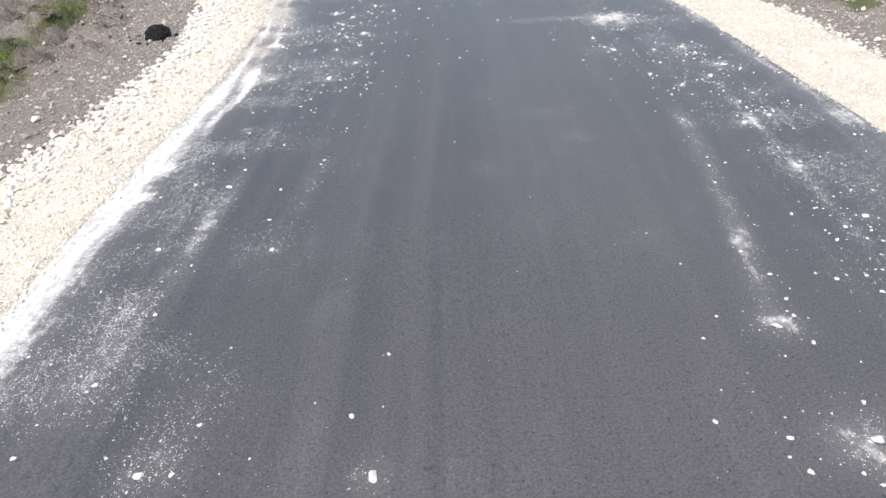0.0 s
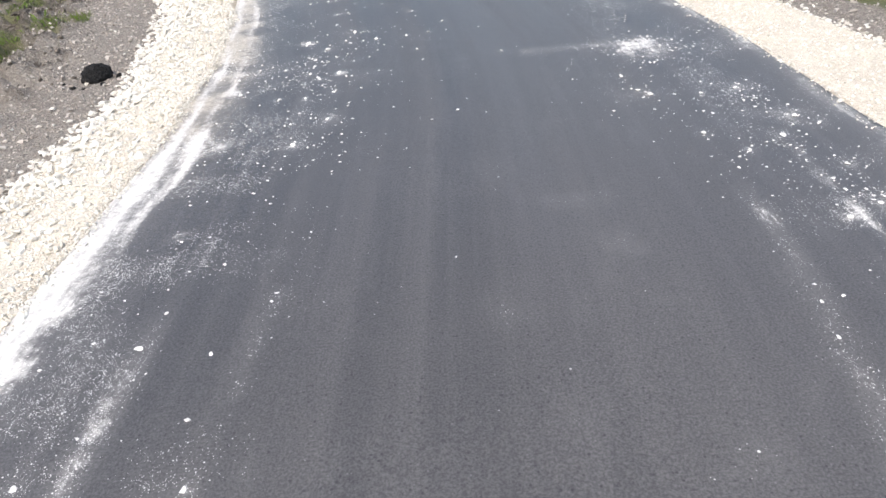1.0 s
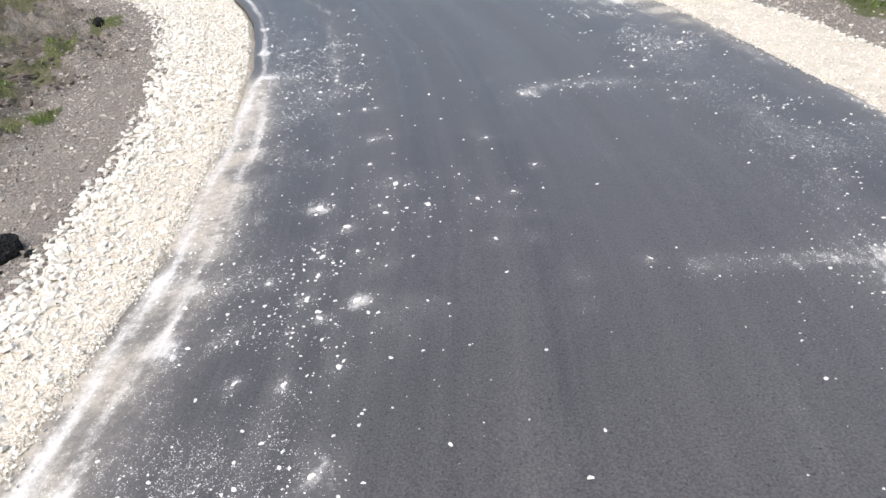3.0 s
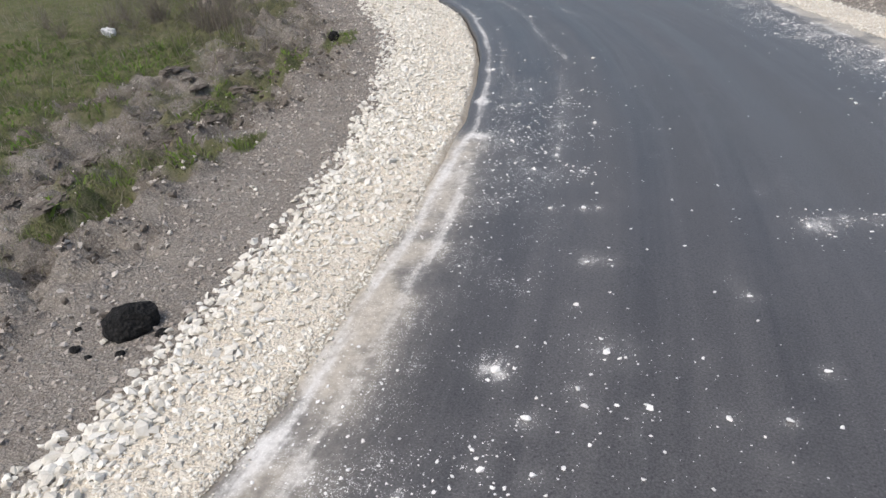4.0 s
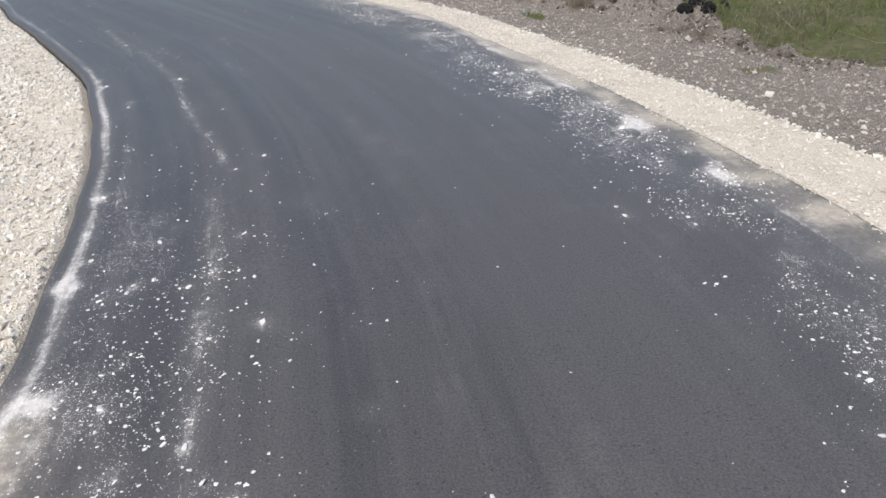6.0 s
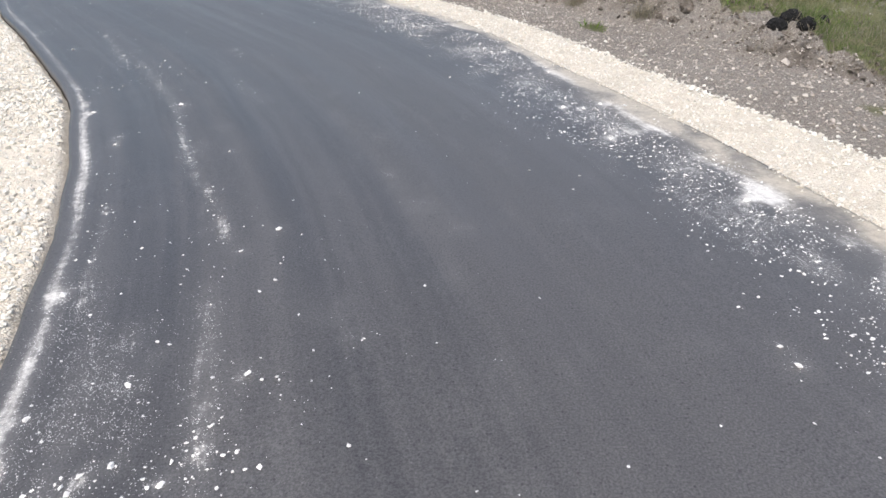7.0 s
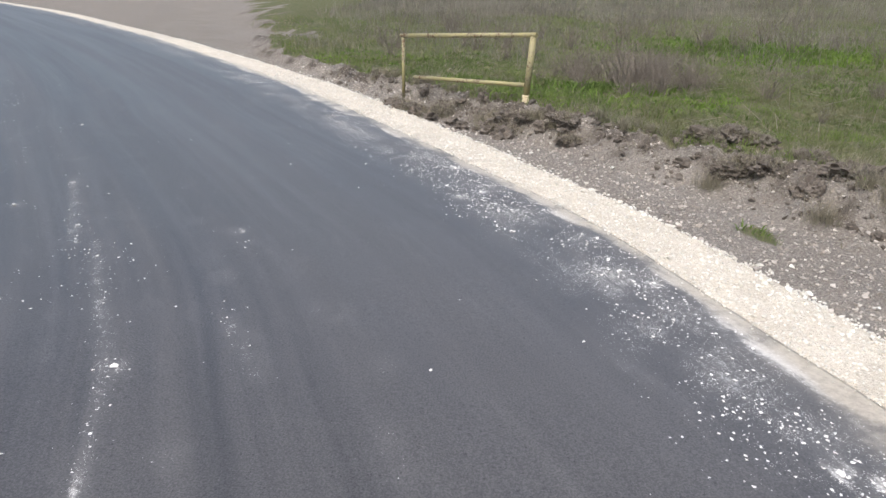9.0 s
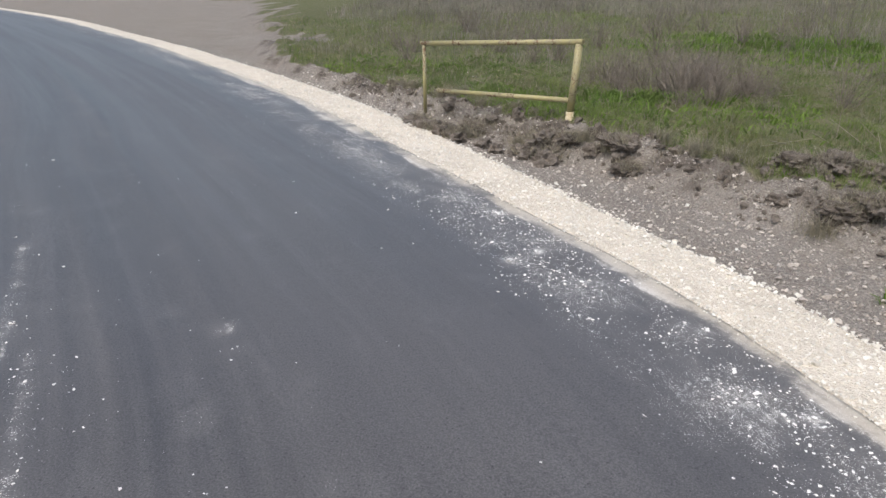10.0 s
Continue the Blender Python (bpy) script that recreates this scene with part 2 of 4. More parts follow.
# ---- plan ----
def spline(points, step):
    """A smooth line through a few plan points, as evenly spaced samples with their run and tangents."""
    p = np.array(points, float)
    p = np.vstack([2 * p[0] - p[1], p, 2 * p[-1] - p[-2]])
    out = []
    for i in range(1, len(p) - 2):
        k = np.linspace(0, 1, 60, endpoint=False)[:, None]
        a, b, c, d = p[i - 1 : i + 3]
        out.append(0.5 * (2 * b + (c - a) * k + (2 * a - 5 * b + 4 * c - d) * k**2 + (3 * b - a - 3 * c + d) * k**3))
    q = np.vstack(out + [p[-2:-1]])
    run = np.r_[0, np.cumsum(np.linalg.norm(np.diff(q, axis=0), axis=1))]
    s = np.arange(0, run[-1], step)
    q = np.stack([np.interp(s, run, q[:, 0]), np.interp(s, run, q[:, 1])], 1)
    tangent = np.gradient(q, axis=0)
    tangent /= np.linalg.norm(tangent, axis=1)[:, None]
    return s, q, tangent


def hashed(i, j, seed):
    h = (i.astype(np.int64) * 374761393 + j.astype(np.int64) * 668265263 + seed * 974711) & 0x7FFFFFFF
    h = ((h ^ (h >> 13)) * 1274126177) & 0x7FFFFFFF
    return ((h ^ (h >> 16)) & 0xFFFF) / 65535.0


def bumps(x, y, scale, seed=0, octaves=1):
    """Smooth value noise, 0 to 1, with features of about 1 / scale metres."""
    total, weight, size = 0.0, 0.0, 1.0
    for o in range(octaves):
        u, v = x * scale, y * scale
        i, j = np.floor(u), np.floor(v)
        a, b = u - i, v - j
        a, b = a * a * (3 - 2 * a), b * b * (3 - 2 * b)
        k = seed + 17 * o
        low = hashed(i, j, k) * (1 - a) + hashed(i + 1, j, k) * a
        high = hashed(i, j + 1, k) * (1 - a) + hashed(i + 1, j + 1, k) * a
        total, weight = total + size * (low * (1 - b) + high * b), weight + size
        scale, size = scale * 2.03, size * 0.5
    return total / weight


def smooth(x, low, high):
    k = np.clip((x - low) / (high - low), 0, 1)
    return k * k * (3 - 2 * k)


# The right edge of the asphalt; the left edge lies one road's width beside it.
RIGHT_EDGE = [(2.42, -14), (2.4, -6), (2.38, 0), (2.37, 3), (2.35, 5.2), (2.24, 7), (1.84, 9.7), (1.45, 11.3), (1.0, 12.75), (0.45, 14.1),
              (-0.35, 16), (-1.38, 17.7), (-3.14, 20.4), (-4.41, 22.28), (-7.46, 26.2), (-13.4, 33.1), (-24, 44), (-42, 58), (-70, 72)]
RUN, RIGHT, TANGENT = spline(RIGHT_EDGE, 0.05)
NORMAL = np.stack([-TANGENT[:, 1], TANGENT[:, 0]], 1)
WIDTH = np.interp(RIGHT[:, 1], [0, 2.5, 5, 7, 14, 16, 18, 20.5], [4.15, 4.06, 3.93, 3.89, 3.92, 4.08, 4.2, 4.4])
LEFT = RIGHT + NORMAL * WIDTH[:, None]


def beside(x, y):
    """For plan points: the run along the road, the distance outside the right edge, and that outside the left edge."""
    run, right, left = np.empty(len(x)), np.empty(len(x)), np.empty(len(x))
    pick = np.arange(0, len(RUN), 5)
    for a in range(0, len(x), 20000):
        p = np.stack([x[a : a + 20000], y[a : a + 20000]], 1)
        for line, out, side in ((RIGHT, right, -1), (LEFT, left, 1)):
            q, nor, tan = line[pick], NORMAL[pick], TANGENT[pick]
            gap = ((p[:, None, 0] - q[None, :, 0]) ** 2 + (p[:, None, 1] - q[None, :, 1]) ** 2).argmin(1)
            off = p - q[gap]
            across = (off * nor[gap]).sum(1) * side
            ahead = (off * tan[gap]).sum(1)
            out[a : a + 20000] = np.where(np.abs(ahead) < 0.3, across, np.sign(across) * np.hypot(across, ahead))
            if side < 0:
                run[a : a + 20000] = RUN[pick][gap] + np.clip(ahead, -0.2, 0.2)
    return run, right, left


def gravel_width(y, side):
    if side < 0:
        return np.interp(y, [0, 3.5, 6, 8, 10, 12, 14, 20], [0.85, 0.82, 0.62, 0.68, 0.80, 0.92, 1.0, 1.0])
    return np.interp(y, [4, 10, 12, 13.5, 17, 20, 26], [0.92, 0.86, 0.78, 0.70, 0.66, 0.82, 0.8])


# Turf left standing on the torn left bank: x, y, length along the bank, half width
TURF = [(-3.82, 8.3, 0.5, 0.22), (-3.98, 7.72, 0.5, 0.16), (-4.0, 7.3, 0.3, 0.15), (-4.68, 9.65, 0.6, 0.24), (-4.6, 10.4, 0.45, 0.14), (-5.75, 9.15, 0.55, 0.3),
        (-5.0, 11.3, 0.7, 0.2), (-5.0, 12.4, 0.6, 0.2), (-3.74, 8.9, 0.3, 0.1), (-5.5, 7.9, 0.6, 0.3), (-3.9, 6.3, 0.5, 0.2), (-3.6, 5.2, 0.4, 0.25)]


def verge(x, y):
    """Height of the ground and how much grass, torn soil it carries."""
    run, right, left = beside(x, y)
    on_right = right > left
    out = np.where(on_right, right, left)
    turf = np.where(on_right, np.interp(y, [12, 16.5, 18.5, 20, 26, 29, 32, 45, 60], [2.35, 2.2, 2.0, 1.55, 1.2, 2.2, 3.8, 9.0, 16.0]), np.interp(y, [0, 8, 11, 16], [1.95, 2.1, 1.8, 2.4]))
    wob = (bumps(x, y, 1.1, 3, 3) - 0.5) * 0.9
    inside = out - turf + wob * np.where(on_right, 0.6 + 3.0 * smooth(y, 25, 34), 1.2)
    patch = bumps(x, y, 0.75, 8, 3)
    lane = smooth(inside, 0.0, 0.25)
    grass_r = np.clip(lane - 0.4 * smooth(bumps(x, y, 0.5, 21, 2), 0.62, 0.75), 0, 1)
    grass_r = np.maximum(grass_r, 0.8 * smooth(inside, -1.0, -0.75) * (1 - smooth(inside, -0.6, -0.4)) * smooth(patch, 0.52, 0.62) * (y < 17.5))
    grass_l = np.maximum(lane * (0.26 + 0.34 * smooth(patch, 0.42, 0.6)), smooth(inside + 1.2 * (patch - 0.5), 1.25, 1.9) * 0.95)
    for cx, cy, length, half in TURF:
        off = ((y - cy) * 0.94 - (x - cx) * 0.34) / length, ((x - cx) * 0.94 + (y - cy) * 0.34) / half
        grass_l = np.maximum(grass_l, (1 - smooth(np.hypot(*off) + 1.6 * (bumps(x, y, 2.6, 9, 3) - 0.5), 0.3, 1.7)))
    grass = np.where(on_right, grass_r, grass_l)
    rough = (bumps(x, y, 2.2, 5, 4) - 0.5)
    crumb = bumps(x, y, 7.0, 6, 3) - 0.5
    lip = np.exp(-((inside + 0.05) / 0.22) ** 2)
    z = np.where(out < 0.3, -0.13, -0.10 + (0.04 * rough + 0.04 * crumb) * smooth(out, 0.5, 1.4))
    bank = np.where(on_right, 0.30 * smooth(inside, -0.55, 0.25) * smooth(y, 13.5, 16.5) * (1 - 0.3 * smooth(y, 20, 24)), 0.02 * smooth(inside, -0.3, 1.0))
    z = z + bank + (np.where(on_right, 0.18, 0.19) * rough + 0.09 * crumb) * smooth(inside, -0.3, 0.3) + 0.16 * crumb * lip
    z = z + np.where(on_right, 0.05 * lip * smooth(bumps(x, y, 3.0, 33, 2), 0.42, 0.7) * smooth(y, 13, 15), 0.05 * lip * smooth(patch, 0.4, 0.6))
    z = z + np.where(on_right, 0.015, 0.006) * np.maximum(out - 6, 0) + 2.6 * smooth(out, 24, 90) * (1 + bumps(x, y, 0.03, 4, 3))
    ridge = bumps(run * 0.55, out * 2.6, 1.0, 57, 4) - 0.5
    banked = np.where(on_right, 0, smooth(inside, -0.5, 0.2) * (1 - 0.8 * smooth(inside, 1.6, 2.6)))
    z = z + (0.11 * ridge + 0.2 * crumb + 0.07 * (bumps(x, y, 15.0, 58, 2) - 0.5)) * banked
    torn = lip * smooth(bumps(x, y, 2.4, 44, 3), 0.45, 0.65) * np.where(on_right, smooth(y, 12.5, 14.5), 0.6)
    torn = np.maximum(torn, 0.8 * banked * smooth(-ridge, 0.02, 0.14))
    torn = np.maximum(torn, 0.5 * smooth(bumps(x, y, 1.3, 55, 3), 0.52, 0.66) * smooth(inside, -0.2, 0.3) * (1 - grass))
    return z, grass, torn, inside, on_right, out


# ---- mesh helpers ----
def sheet(name, points, faces, material, attributes=None, smooth_faces=True):
    mesh = bpy.data.meshes.new(name)
    points, faces = np.ascontiguousarray(points, np.float32), np.ascontiguousarray(faces, np.int32)
    k = faces.shape[1]
    mesh.vertices.add(len(points))
    mesh.vertices.foreach_set("co", points.ravel())
    mesh.loops.add(faces.size)
    mesh.loops.foreach_set("vertex_index", faces.ravel())
    mesh.polygons.add(len(faces))
    mesh.polygons.foreach_set("loop_start", np.arange(0, faces.size, k, dtype=np.int32))
    mesh.polygons.foreach_set("use_smooth", np.full(len(faces), smooth_faces))
    mesh.update(calc_edges=True)
    for key, values in (attributes or {}).items():
        mesh.attributes.new(key, "FLOAT", "POINT").data.foreach_set("value", np.ascontiguousarray(values, np.float32))
    mesh.materials.append(material)
    return mesh


def grid_faces(rows, columns):
    i = np.arange(rows - 1)[:, None] * columns + np.arange(columns - 1)[None, :]
    return np.stack([i, i + 1, i + columns + 1, i + columns], -1).reshape(-1, 4)


def part(name, bm, material, parent, label=""):
    mesh = bpy.data.meshes.new(name)
    bm.to_mesh(mesh)
    bm.free()
    mesh.materials.append(material)
    ob = new(name, mesh)
    ob.parent = parent
    return tagged(ob, label)


def stone_shapes(count, seed, flat=0.65, corners=11):
    """Angular broken stones: hulls of a few random points, one unit across."""
    rng = random.Random(seed)
    shapes = []
    for _ in range(count):
        bm = bmesh.new()
        for _ in range(corners):
            v = Vector((rng.gauss(0, 1), rng.gauss(0, 1), rng.gauss(0, 1))).normalized() * rng.uniform(0.42, 0.56)
            bm.verts.new((v.x * rng.uniform(0.85, 1.2), v.y * rng.uniform(0.7, 1.0), v.z * flat))
        bmesh.ops.convex_hull(bm, input=bm.verts)
        bmesh.ops.delete(bm, geom=[v for v in bm.verts if not v.link_faces], context="VERTS")
        bmesh.ops.triangulate(bm, faces=bm.faces)
        bm.verts.index_update()
        shapes.append((np.array([v.co for v in bm.verts]), np.array([[v.index for v in f.verts] for f in bm.faces])))
        bm.free()
    return shapes


STONES = stone_shapes(14, 5)
FLAKES = stone_shapes(16, 8, 0.4, 15)
GRAINS = stone_shapes(12, 9, 0.65, 8)


def turns(rng, count, tilt):
    """Random rotations: free about z, tilted by up to that many radians."""
    a, b, c = rng.uniform(0, 2 * np.pi, count), rng.normal(0, tilt, count), rng.normal(0, tilt, count)
    ca, sa, cb, sb, cc, sc = np.cos(a), np.sin(a), np.cos(b), np.sin(b), np.cos(c), np.sin(c)
    z0 = np.zeros(count)
    rz = np.stack([ca, -sa, z0, sa, ca, z0, z0, z0, z0 + 1], 1).reshape(-1, 3, 3)
    rx = np.stack([z0 + 1, z0, z0, z0, cb, -sb, z0, sb, cb], 1).reshape(-1, 3, 3)
    ry = np.stack([cc, z0, sc, z0, z0 + 1, z0, -sc, z0, cc], 1).reshape(-1, 3, 3)
    return rz @ rx @ ry


def strewn(name, places, sizes, material, rng, tilt=0.35, shapes=None):
    """Many stones joined into one mesh."""
    shapes = shapes or STONES
    turn, kind = turns(rng, len(places), tilt), rng.integers(0, len(shapes), len(places))
    points, faces, base = [], [], 0
    for k, (v, f) in enumerate(shapes):
        m = np.flatnonzero(kind == k)
        if len(m):
            p = np.einsum("nij,vj->nvi", turn[m], v) * sizes[m, None, None] + places[m, None, :]
            points.append(p.reshape(-1, 3))
            faces.append((f[None] + (np.arange(len(m)) * len(v))[:, None, None] + base).reshape(-1, 3))
            base += len(m) * len(v)
    return sheet(name, np.vstack(points), np.vstack(faces), material, smooth_faces=False)


def singles(name, places, sizes, material, rng, parent=None, label="", category="", group="", shapes=None):
    """The same stones, each an object of its own on shared meshes."""
    meshes = []
    for v, f in shapes or STONES:
        mesh = sheet(name, v, f, material, smooth_faces=False)
        meshes.append(mesh)
    for p, s in zip(places, sizes):
        ob = new(name, meshes[int(rng.integers(len(meshes)))])
        ob.parent = parent
        ob.matrix_basis = pose(*[float(c) for c in p], float(rng.normal(0, 12)), float(rng.normal(0, 12)), float(rng.uniform(0, 360))) @ Matrix.Scale(float(s), 4)
        if not parent:
            tagged(ob, label, category, group)


# ---- ground: one sheet to the horizon ----
def stretched(low, high, step, reach):
    mid = np.arange(low, high + step / 2, step)
    grow = step * np.cumsum(1.13 ** np.arange(1, 80))
    grow = grow[grow < reach]
    return np.r_[low - grow[::-1], mid, high + grow]


gx, gy = stretched(-10.5, 7.0, 0.055, 1200), stretched(2.0, 25.0, 0.055, 1200)
GX, GY = (a.ravel() for a in np.meshgrid(gx, gy))
gz, ggrass, gtorn, _, _, _ = verge(GX, GY)
ground = new("ground", sheet("ground", np.stack([GX, GY, gz], 1), grid_faces(len(gy), len(gx)), GROUND, {"grass": ggrass, "torn": gtorn}))
tagged(ground, "bare grey-brown stony soil turning into patchy rough grass", "ground", kind="structure")


# ---- road ----
def near_line(x, y, points):
    """Distance of plan points from a line through a few points, and how far along it they lie, 0 to 1."""
    _, q, _ = spline(points, 0.06)
    d2 = (x[:, None] - q[None, :, 0]) ** 2 + (y[:, None] - q[None, :, 1]) ** 2
    k = d2.argmin(1)
    return np.sqrt(d2[np.arange(len(x)), k]), k / max(1, len(q) - 1)


# single larger stones that lie in plain view, stretch by stretch: x, y, size
CHIPS_START = [(-0.23, 1.18, 0.042), (1.16, 1.21, 0.042), (-0.89, 1.23, 0.035), (-0.59, 1.27, 0.013), (-1.01, 1.3, 0.013), (0.75, 1.31, 0.02), (1.2, 1.35, 0.02), (-0.31, 1.41, 0.02),
               (-0.77, 1.41, 0.02), (-1.17, 1.61, 0.02), (1.19, 1.62, 0.02), (-0.21, 1.68, 0.02), (1.11, 1.71, 0.035), (-0.76, 1.76, 0.013), (-1.47, 1.77, 0.02), (1.39, 2, 0.013),
               (1.59, 2.22, 0.02), (1.8, 2.39, 0.035), (-0.74, 2.39, 0.028), (-1.24, 2.44, 0.028), (1.51, 2.44, 0.02), (-0.8, 2.65, 0.02), (-0.8, 2.95, 0.02), (-1.07, 3.01, 0.035),
               (1.6, 3.1, 0.013), (-1.47, 3.29, 0.028), (1.95, 3.34, 0.02), (0.09, 3.42, 0.013), (1.73, 3.46, 0.028), (-0.88, 3.51, 0.02), (1.91, 3.55, 0.028), (1.84, 3.79, 0.02)]
CHIPS_BESIDE_SPILL = [(1.97, 3.91, 0.028), (-0.88, 4.13, 0.02), (1.61, 4.14, 0.028), (1.84, 4.27, 0.035), (2.08, 4.38, 0.035), (1.47, 4.38, 0.028), (2.01, 4.5, 0.035), (-0.45, 4.53, 0.02),
                      (-0.76, 4.68, 0.035), (-0.49, 4.78, 0.02), (0.04, 4.88, 0.02), (1.66, 4.93, 0.028), (1.88, 4.97, 0.035), (1.37, 4.98, 0.035), (0.2, 5, 0.02), (-0.6, 5.03, 0.028),
                      (1.32, 5.06, 0.035), (1.29, 5.33, 0.035), (-0.78, 5.42, 0.028), (-0.96, 5.44, 0.028), (-0.6, 5.5, 0.028), (-0.42, 5.54, 0.02), (-1.25, 5.59, 0.035), (-0.73, 5.79, 0.028),
                      (-0.54, 5.81, 0.02), (-0.39, 5.83, 0.013), (-0.31, 5.87, 0.013), (-0.6, 5.89, 0.035), (-0.98, 5.89, 0.02), (-0.69, 5.9, 0.02), (-0.81, 5.92, 0.035), (0.01, 6.04, 0.02)]
CHIPS_MIDDLE = [(-1.01, 6.05, 0.028), (0.6, 6.08, 0.028), (-0.8, 6.09, 0.028), (-0.58, 6.17, 0.013), (-0.81, 6.24, 0.028), (-0.65, 6.27, 0.028), (-0.03, 6.31, 0.028), (-0.57, 6.33, 0.02),
                (-0.74, 6.5, 0.042), (-0.57, 6.62, 0.028), (-0.36, 6.68, 0.028), (-0.61, 6.7, 0.028), (-0.92, 6.71, 0.042), (-0.11, 6.71, 0.028), (0.07, 6.76, 0.028), (0.22, 6.78, 0.02),
                (0.49, 6.78, 0.02), (-0.55, 6.94, 0.042), (0.2, 7.06, 0.028), (-0.73, 7.22, 0.028), (-0.06, 7.49, 0.028), (-0.76, 7.58, 0.028), (-0.66, 7.63, 0.028), (-0.35, 7.86, 0.02),
                (1.14, 7.9, 0.028), (-1.07, 8.1, 0.035), (-0.9, 8.15, 0.035), (-1.01, 8.15, 0.02), (-0.82, 8.17, 0.028), (-1.66, 8.23, 0.02), (-0.35, 8.26, 0.02), (-1.47, 8.29, 0.02)]
CHIPS_WINDROW_END = [(-0.15, 8.33, 0.013), (-0.87, 8.36, 0.02), (-0.46, 8.37, 0.02), (-0.92, 8.48, 0.02), (-1.55, 8.54, 0.028), (-1.72, 8.61, 0.028), (1.02, 8.62, 0.035), (-1.31, 8.62, 0.028),
                     (-0.24, 8.62, 0.02), (-1.01, 8.66, 0.028), (-1.25, 8.66, 0.02), (-1.13, 8.73, 0.028), (1.14, 8.74, 0.035), (1, 8.77, 0.028), (-1.23, 8.88, 0.035), (-1.31, 8.9, 0.028),
                     (1.11, 9.02, 0.028), (1.21, 9.05, 0.028), (-1.6, 9.09, 0.035), (1.49, 9.12, 0.049), (-0.54, 9.15, 0.013), (-1.11, 9.44, 0.02), (-1.12, 9.57, 0.035), (0.78, 9.68, 0.02),
                     (-1.91, 9.8, 0.035), (-1.81, 9.85, 0.028), (-1.53, 9.88, 0.028), (-1.8, 9.92, 0.028), (-1.24, 9.94, 0.02), (-1.72, 9.96, 0.028), (-1.53, 9.97, 0.02), (-1.37, 9.99, 0.02)]
CHIPS_BEND = [(-0.97, 10.02, 0.02), (-2, 10.07, 0.02), (-2.11, 10.17, 0.028), (0.93, 10.21, 0.028), (0.92, 10.29, 0.028), (-1.82, 10.33, 0.028), (0.61, 10.34, 0.035), (-1.39, 10.38, 0.035),
              (0.59, 10.45, 0.028), (-1.27, 10.74, 0.013), (-1.48, 10.92, 0.02), (-2.37, 10.94, 0.042), (-1.43, 11.01, 0.02), (-2.38, 11.22, 0.02), (-2.46, 11.24, 0.02), (-1.66, 11.28, 0.028),
              (-1.52, 11.49, 0.035), (0.93, 11.64, 0.042), (-1.51, 11.82, 0.02), (-2.6, 11.83, 0.02), (0.12, 12.02, 0.02), (-0.16, 12.12, 0.02), (-0.65, 12.38, 0.013), (0.42, 12.57, 0.028),
              (-2.09, 12.58, 0.028), (0.14, 12.72, 0.02), (-2.94, 12.78, 0.028), (-0.18, 12.82, 0.02), (0.35, 13.18, 0.028), (0.66, 13.21, 0.035), (0.21, 13.22, 0.035), (0.49, 13.27, 0.035)]
CHIPS_FAR = [(-3.42, 13.49, 0.042), (-2.77, 13.61, 0.042), (-1.36, 13.75, 0.02), (-0.62, 14.1, 0.02), (-2.76, 14.21, 0.02), (-1.26, 14.49, 0.013), (-3.11, 14.5, 0.013), (-0.81, 14.82, 0.02),
             (-0.1, 14.87, 0.028), (-0.22, 14.88, 0.028), (-0.28, 15.03, 0.035), (-0.71, 15.18, 0.02), (-0.32, 15.2, 0.028), (-0.33, 15.6, 0.035), (-4.65, 15.65, 0.042), (-0.43, 15.67, 0.028),
             (-1.04, 15.77, 0.02), (-1.32, 15.92, 0.02), (-4.13, 16.03, 0.02), (-0.92, 16.14, 0.028), (-1.35, 16.43, 0.049), (-2.21, 16.54, 0.02), (-1.17, 16.6, 0.028), (-1.47, 16.73, 0.028),
             (-1.43, 17.35, 0.049), (-3.25, 18.01, 0.02), (-5.79, 18.46, 0.035)]
plain = np.array([1, 1, 1.05]) * np.vstack([CHIPS_START, CHIPS_BESIDE_SPILL, CHIPS_MIDDLE, CHIPS_WINDROW_END, CHIPS_BEND, CHIPS_FAR])
# Streaks of limestone dust that wheels and brooms have left: plan points, half width, strength
STREAKS = [
    ([(-4.7, 16.5), (-4.1, 15.5), (-3.66, 14.8)], 0.05, 0.6), ([(-3.75, 15.15), (-3.48, 14.72), (-2.81, 13.6), (-2.65, 13.2)], 0.05, 0.6),
    ([(-2.85, 13.7), (-2.62, 13.15), (-2.44, 12.73), (-2.19, 12.21), (-1.95, 11.82), (-1.81, 11.51), (-1.66, 11.1)], 0.04, 0.75), ([(-1.76, 11.1), (-1.5, 10.2), (-1.34, 9.4), (-1.1, 8.2)], 0.07, 0.6),
    ([(-2.6, 11.9), (-2.45, 11.49), (-2.33, 11.1), (-2.2, 10.7)], 0.03, 0.85),
    ([(1.45, 3.85), (1.34, 2.97), (1.22, 2.28), (1.1, 1.65)], 0.055, 0.62), ([(1.85, 4.4), (1.78, 3.35), (1.73, 2.74), (1.68, 2.0)], 0.04, 0.8),
    ([(-0.61, 3.35), (-0.65, 3.0), (-0.68, 2.65)], 0.045, 0.5), ([(-1.06, 3.3), (-1.1, 2.35), (-1.2, 1.85), (-1.33, 1.3)], 0.06, 0.6),
    ([(-2.48, 14.2), (-2.07, 13.5)], 0.05, 0.6), ([(0.7, 6.0), (1.2, 6.02), (1.7, 5.9)], 0.07, 0.75),
    ([(0.2, 8.34), (0.8, 8.35), (1.5, 8.1)], 0.09, 0.6),
    ([(-3.2, 20.0), (-2.2, 18.7), (-1.3, 17.0)], 0.05, 0.5),
]
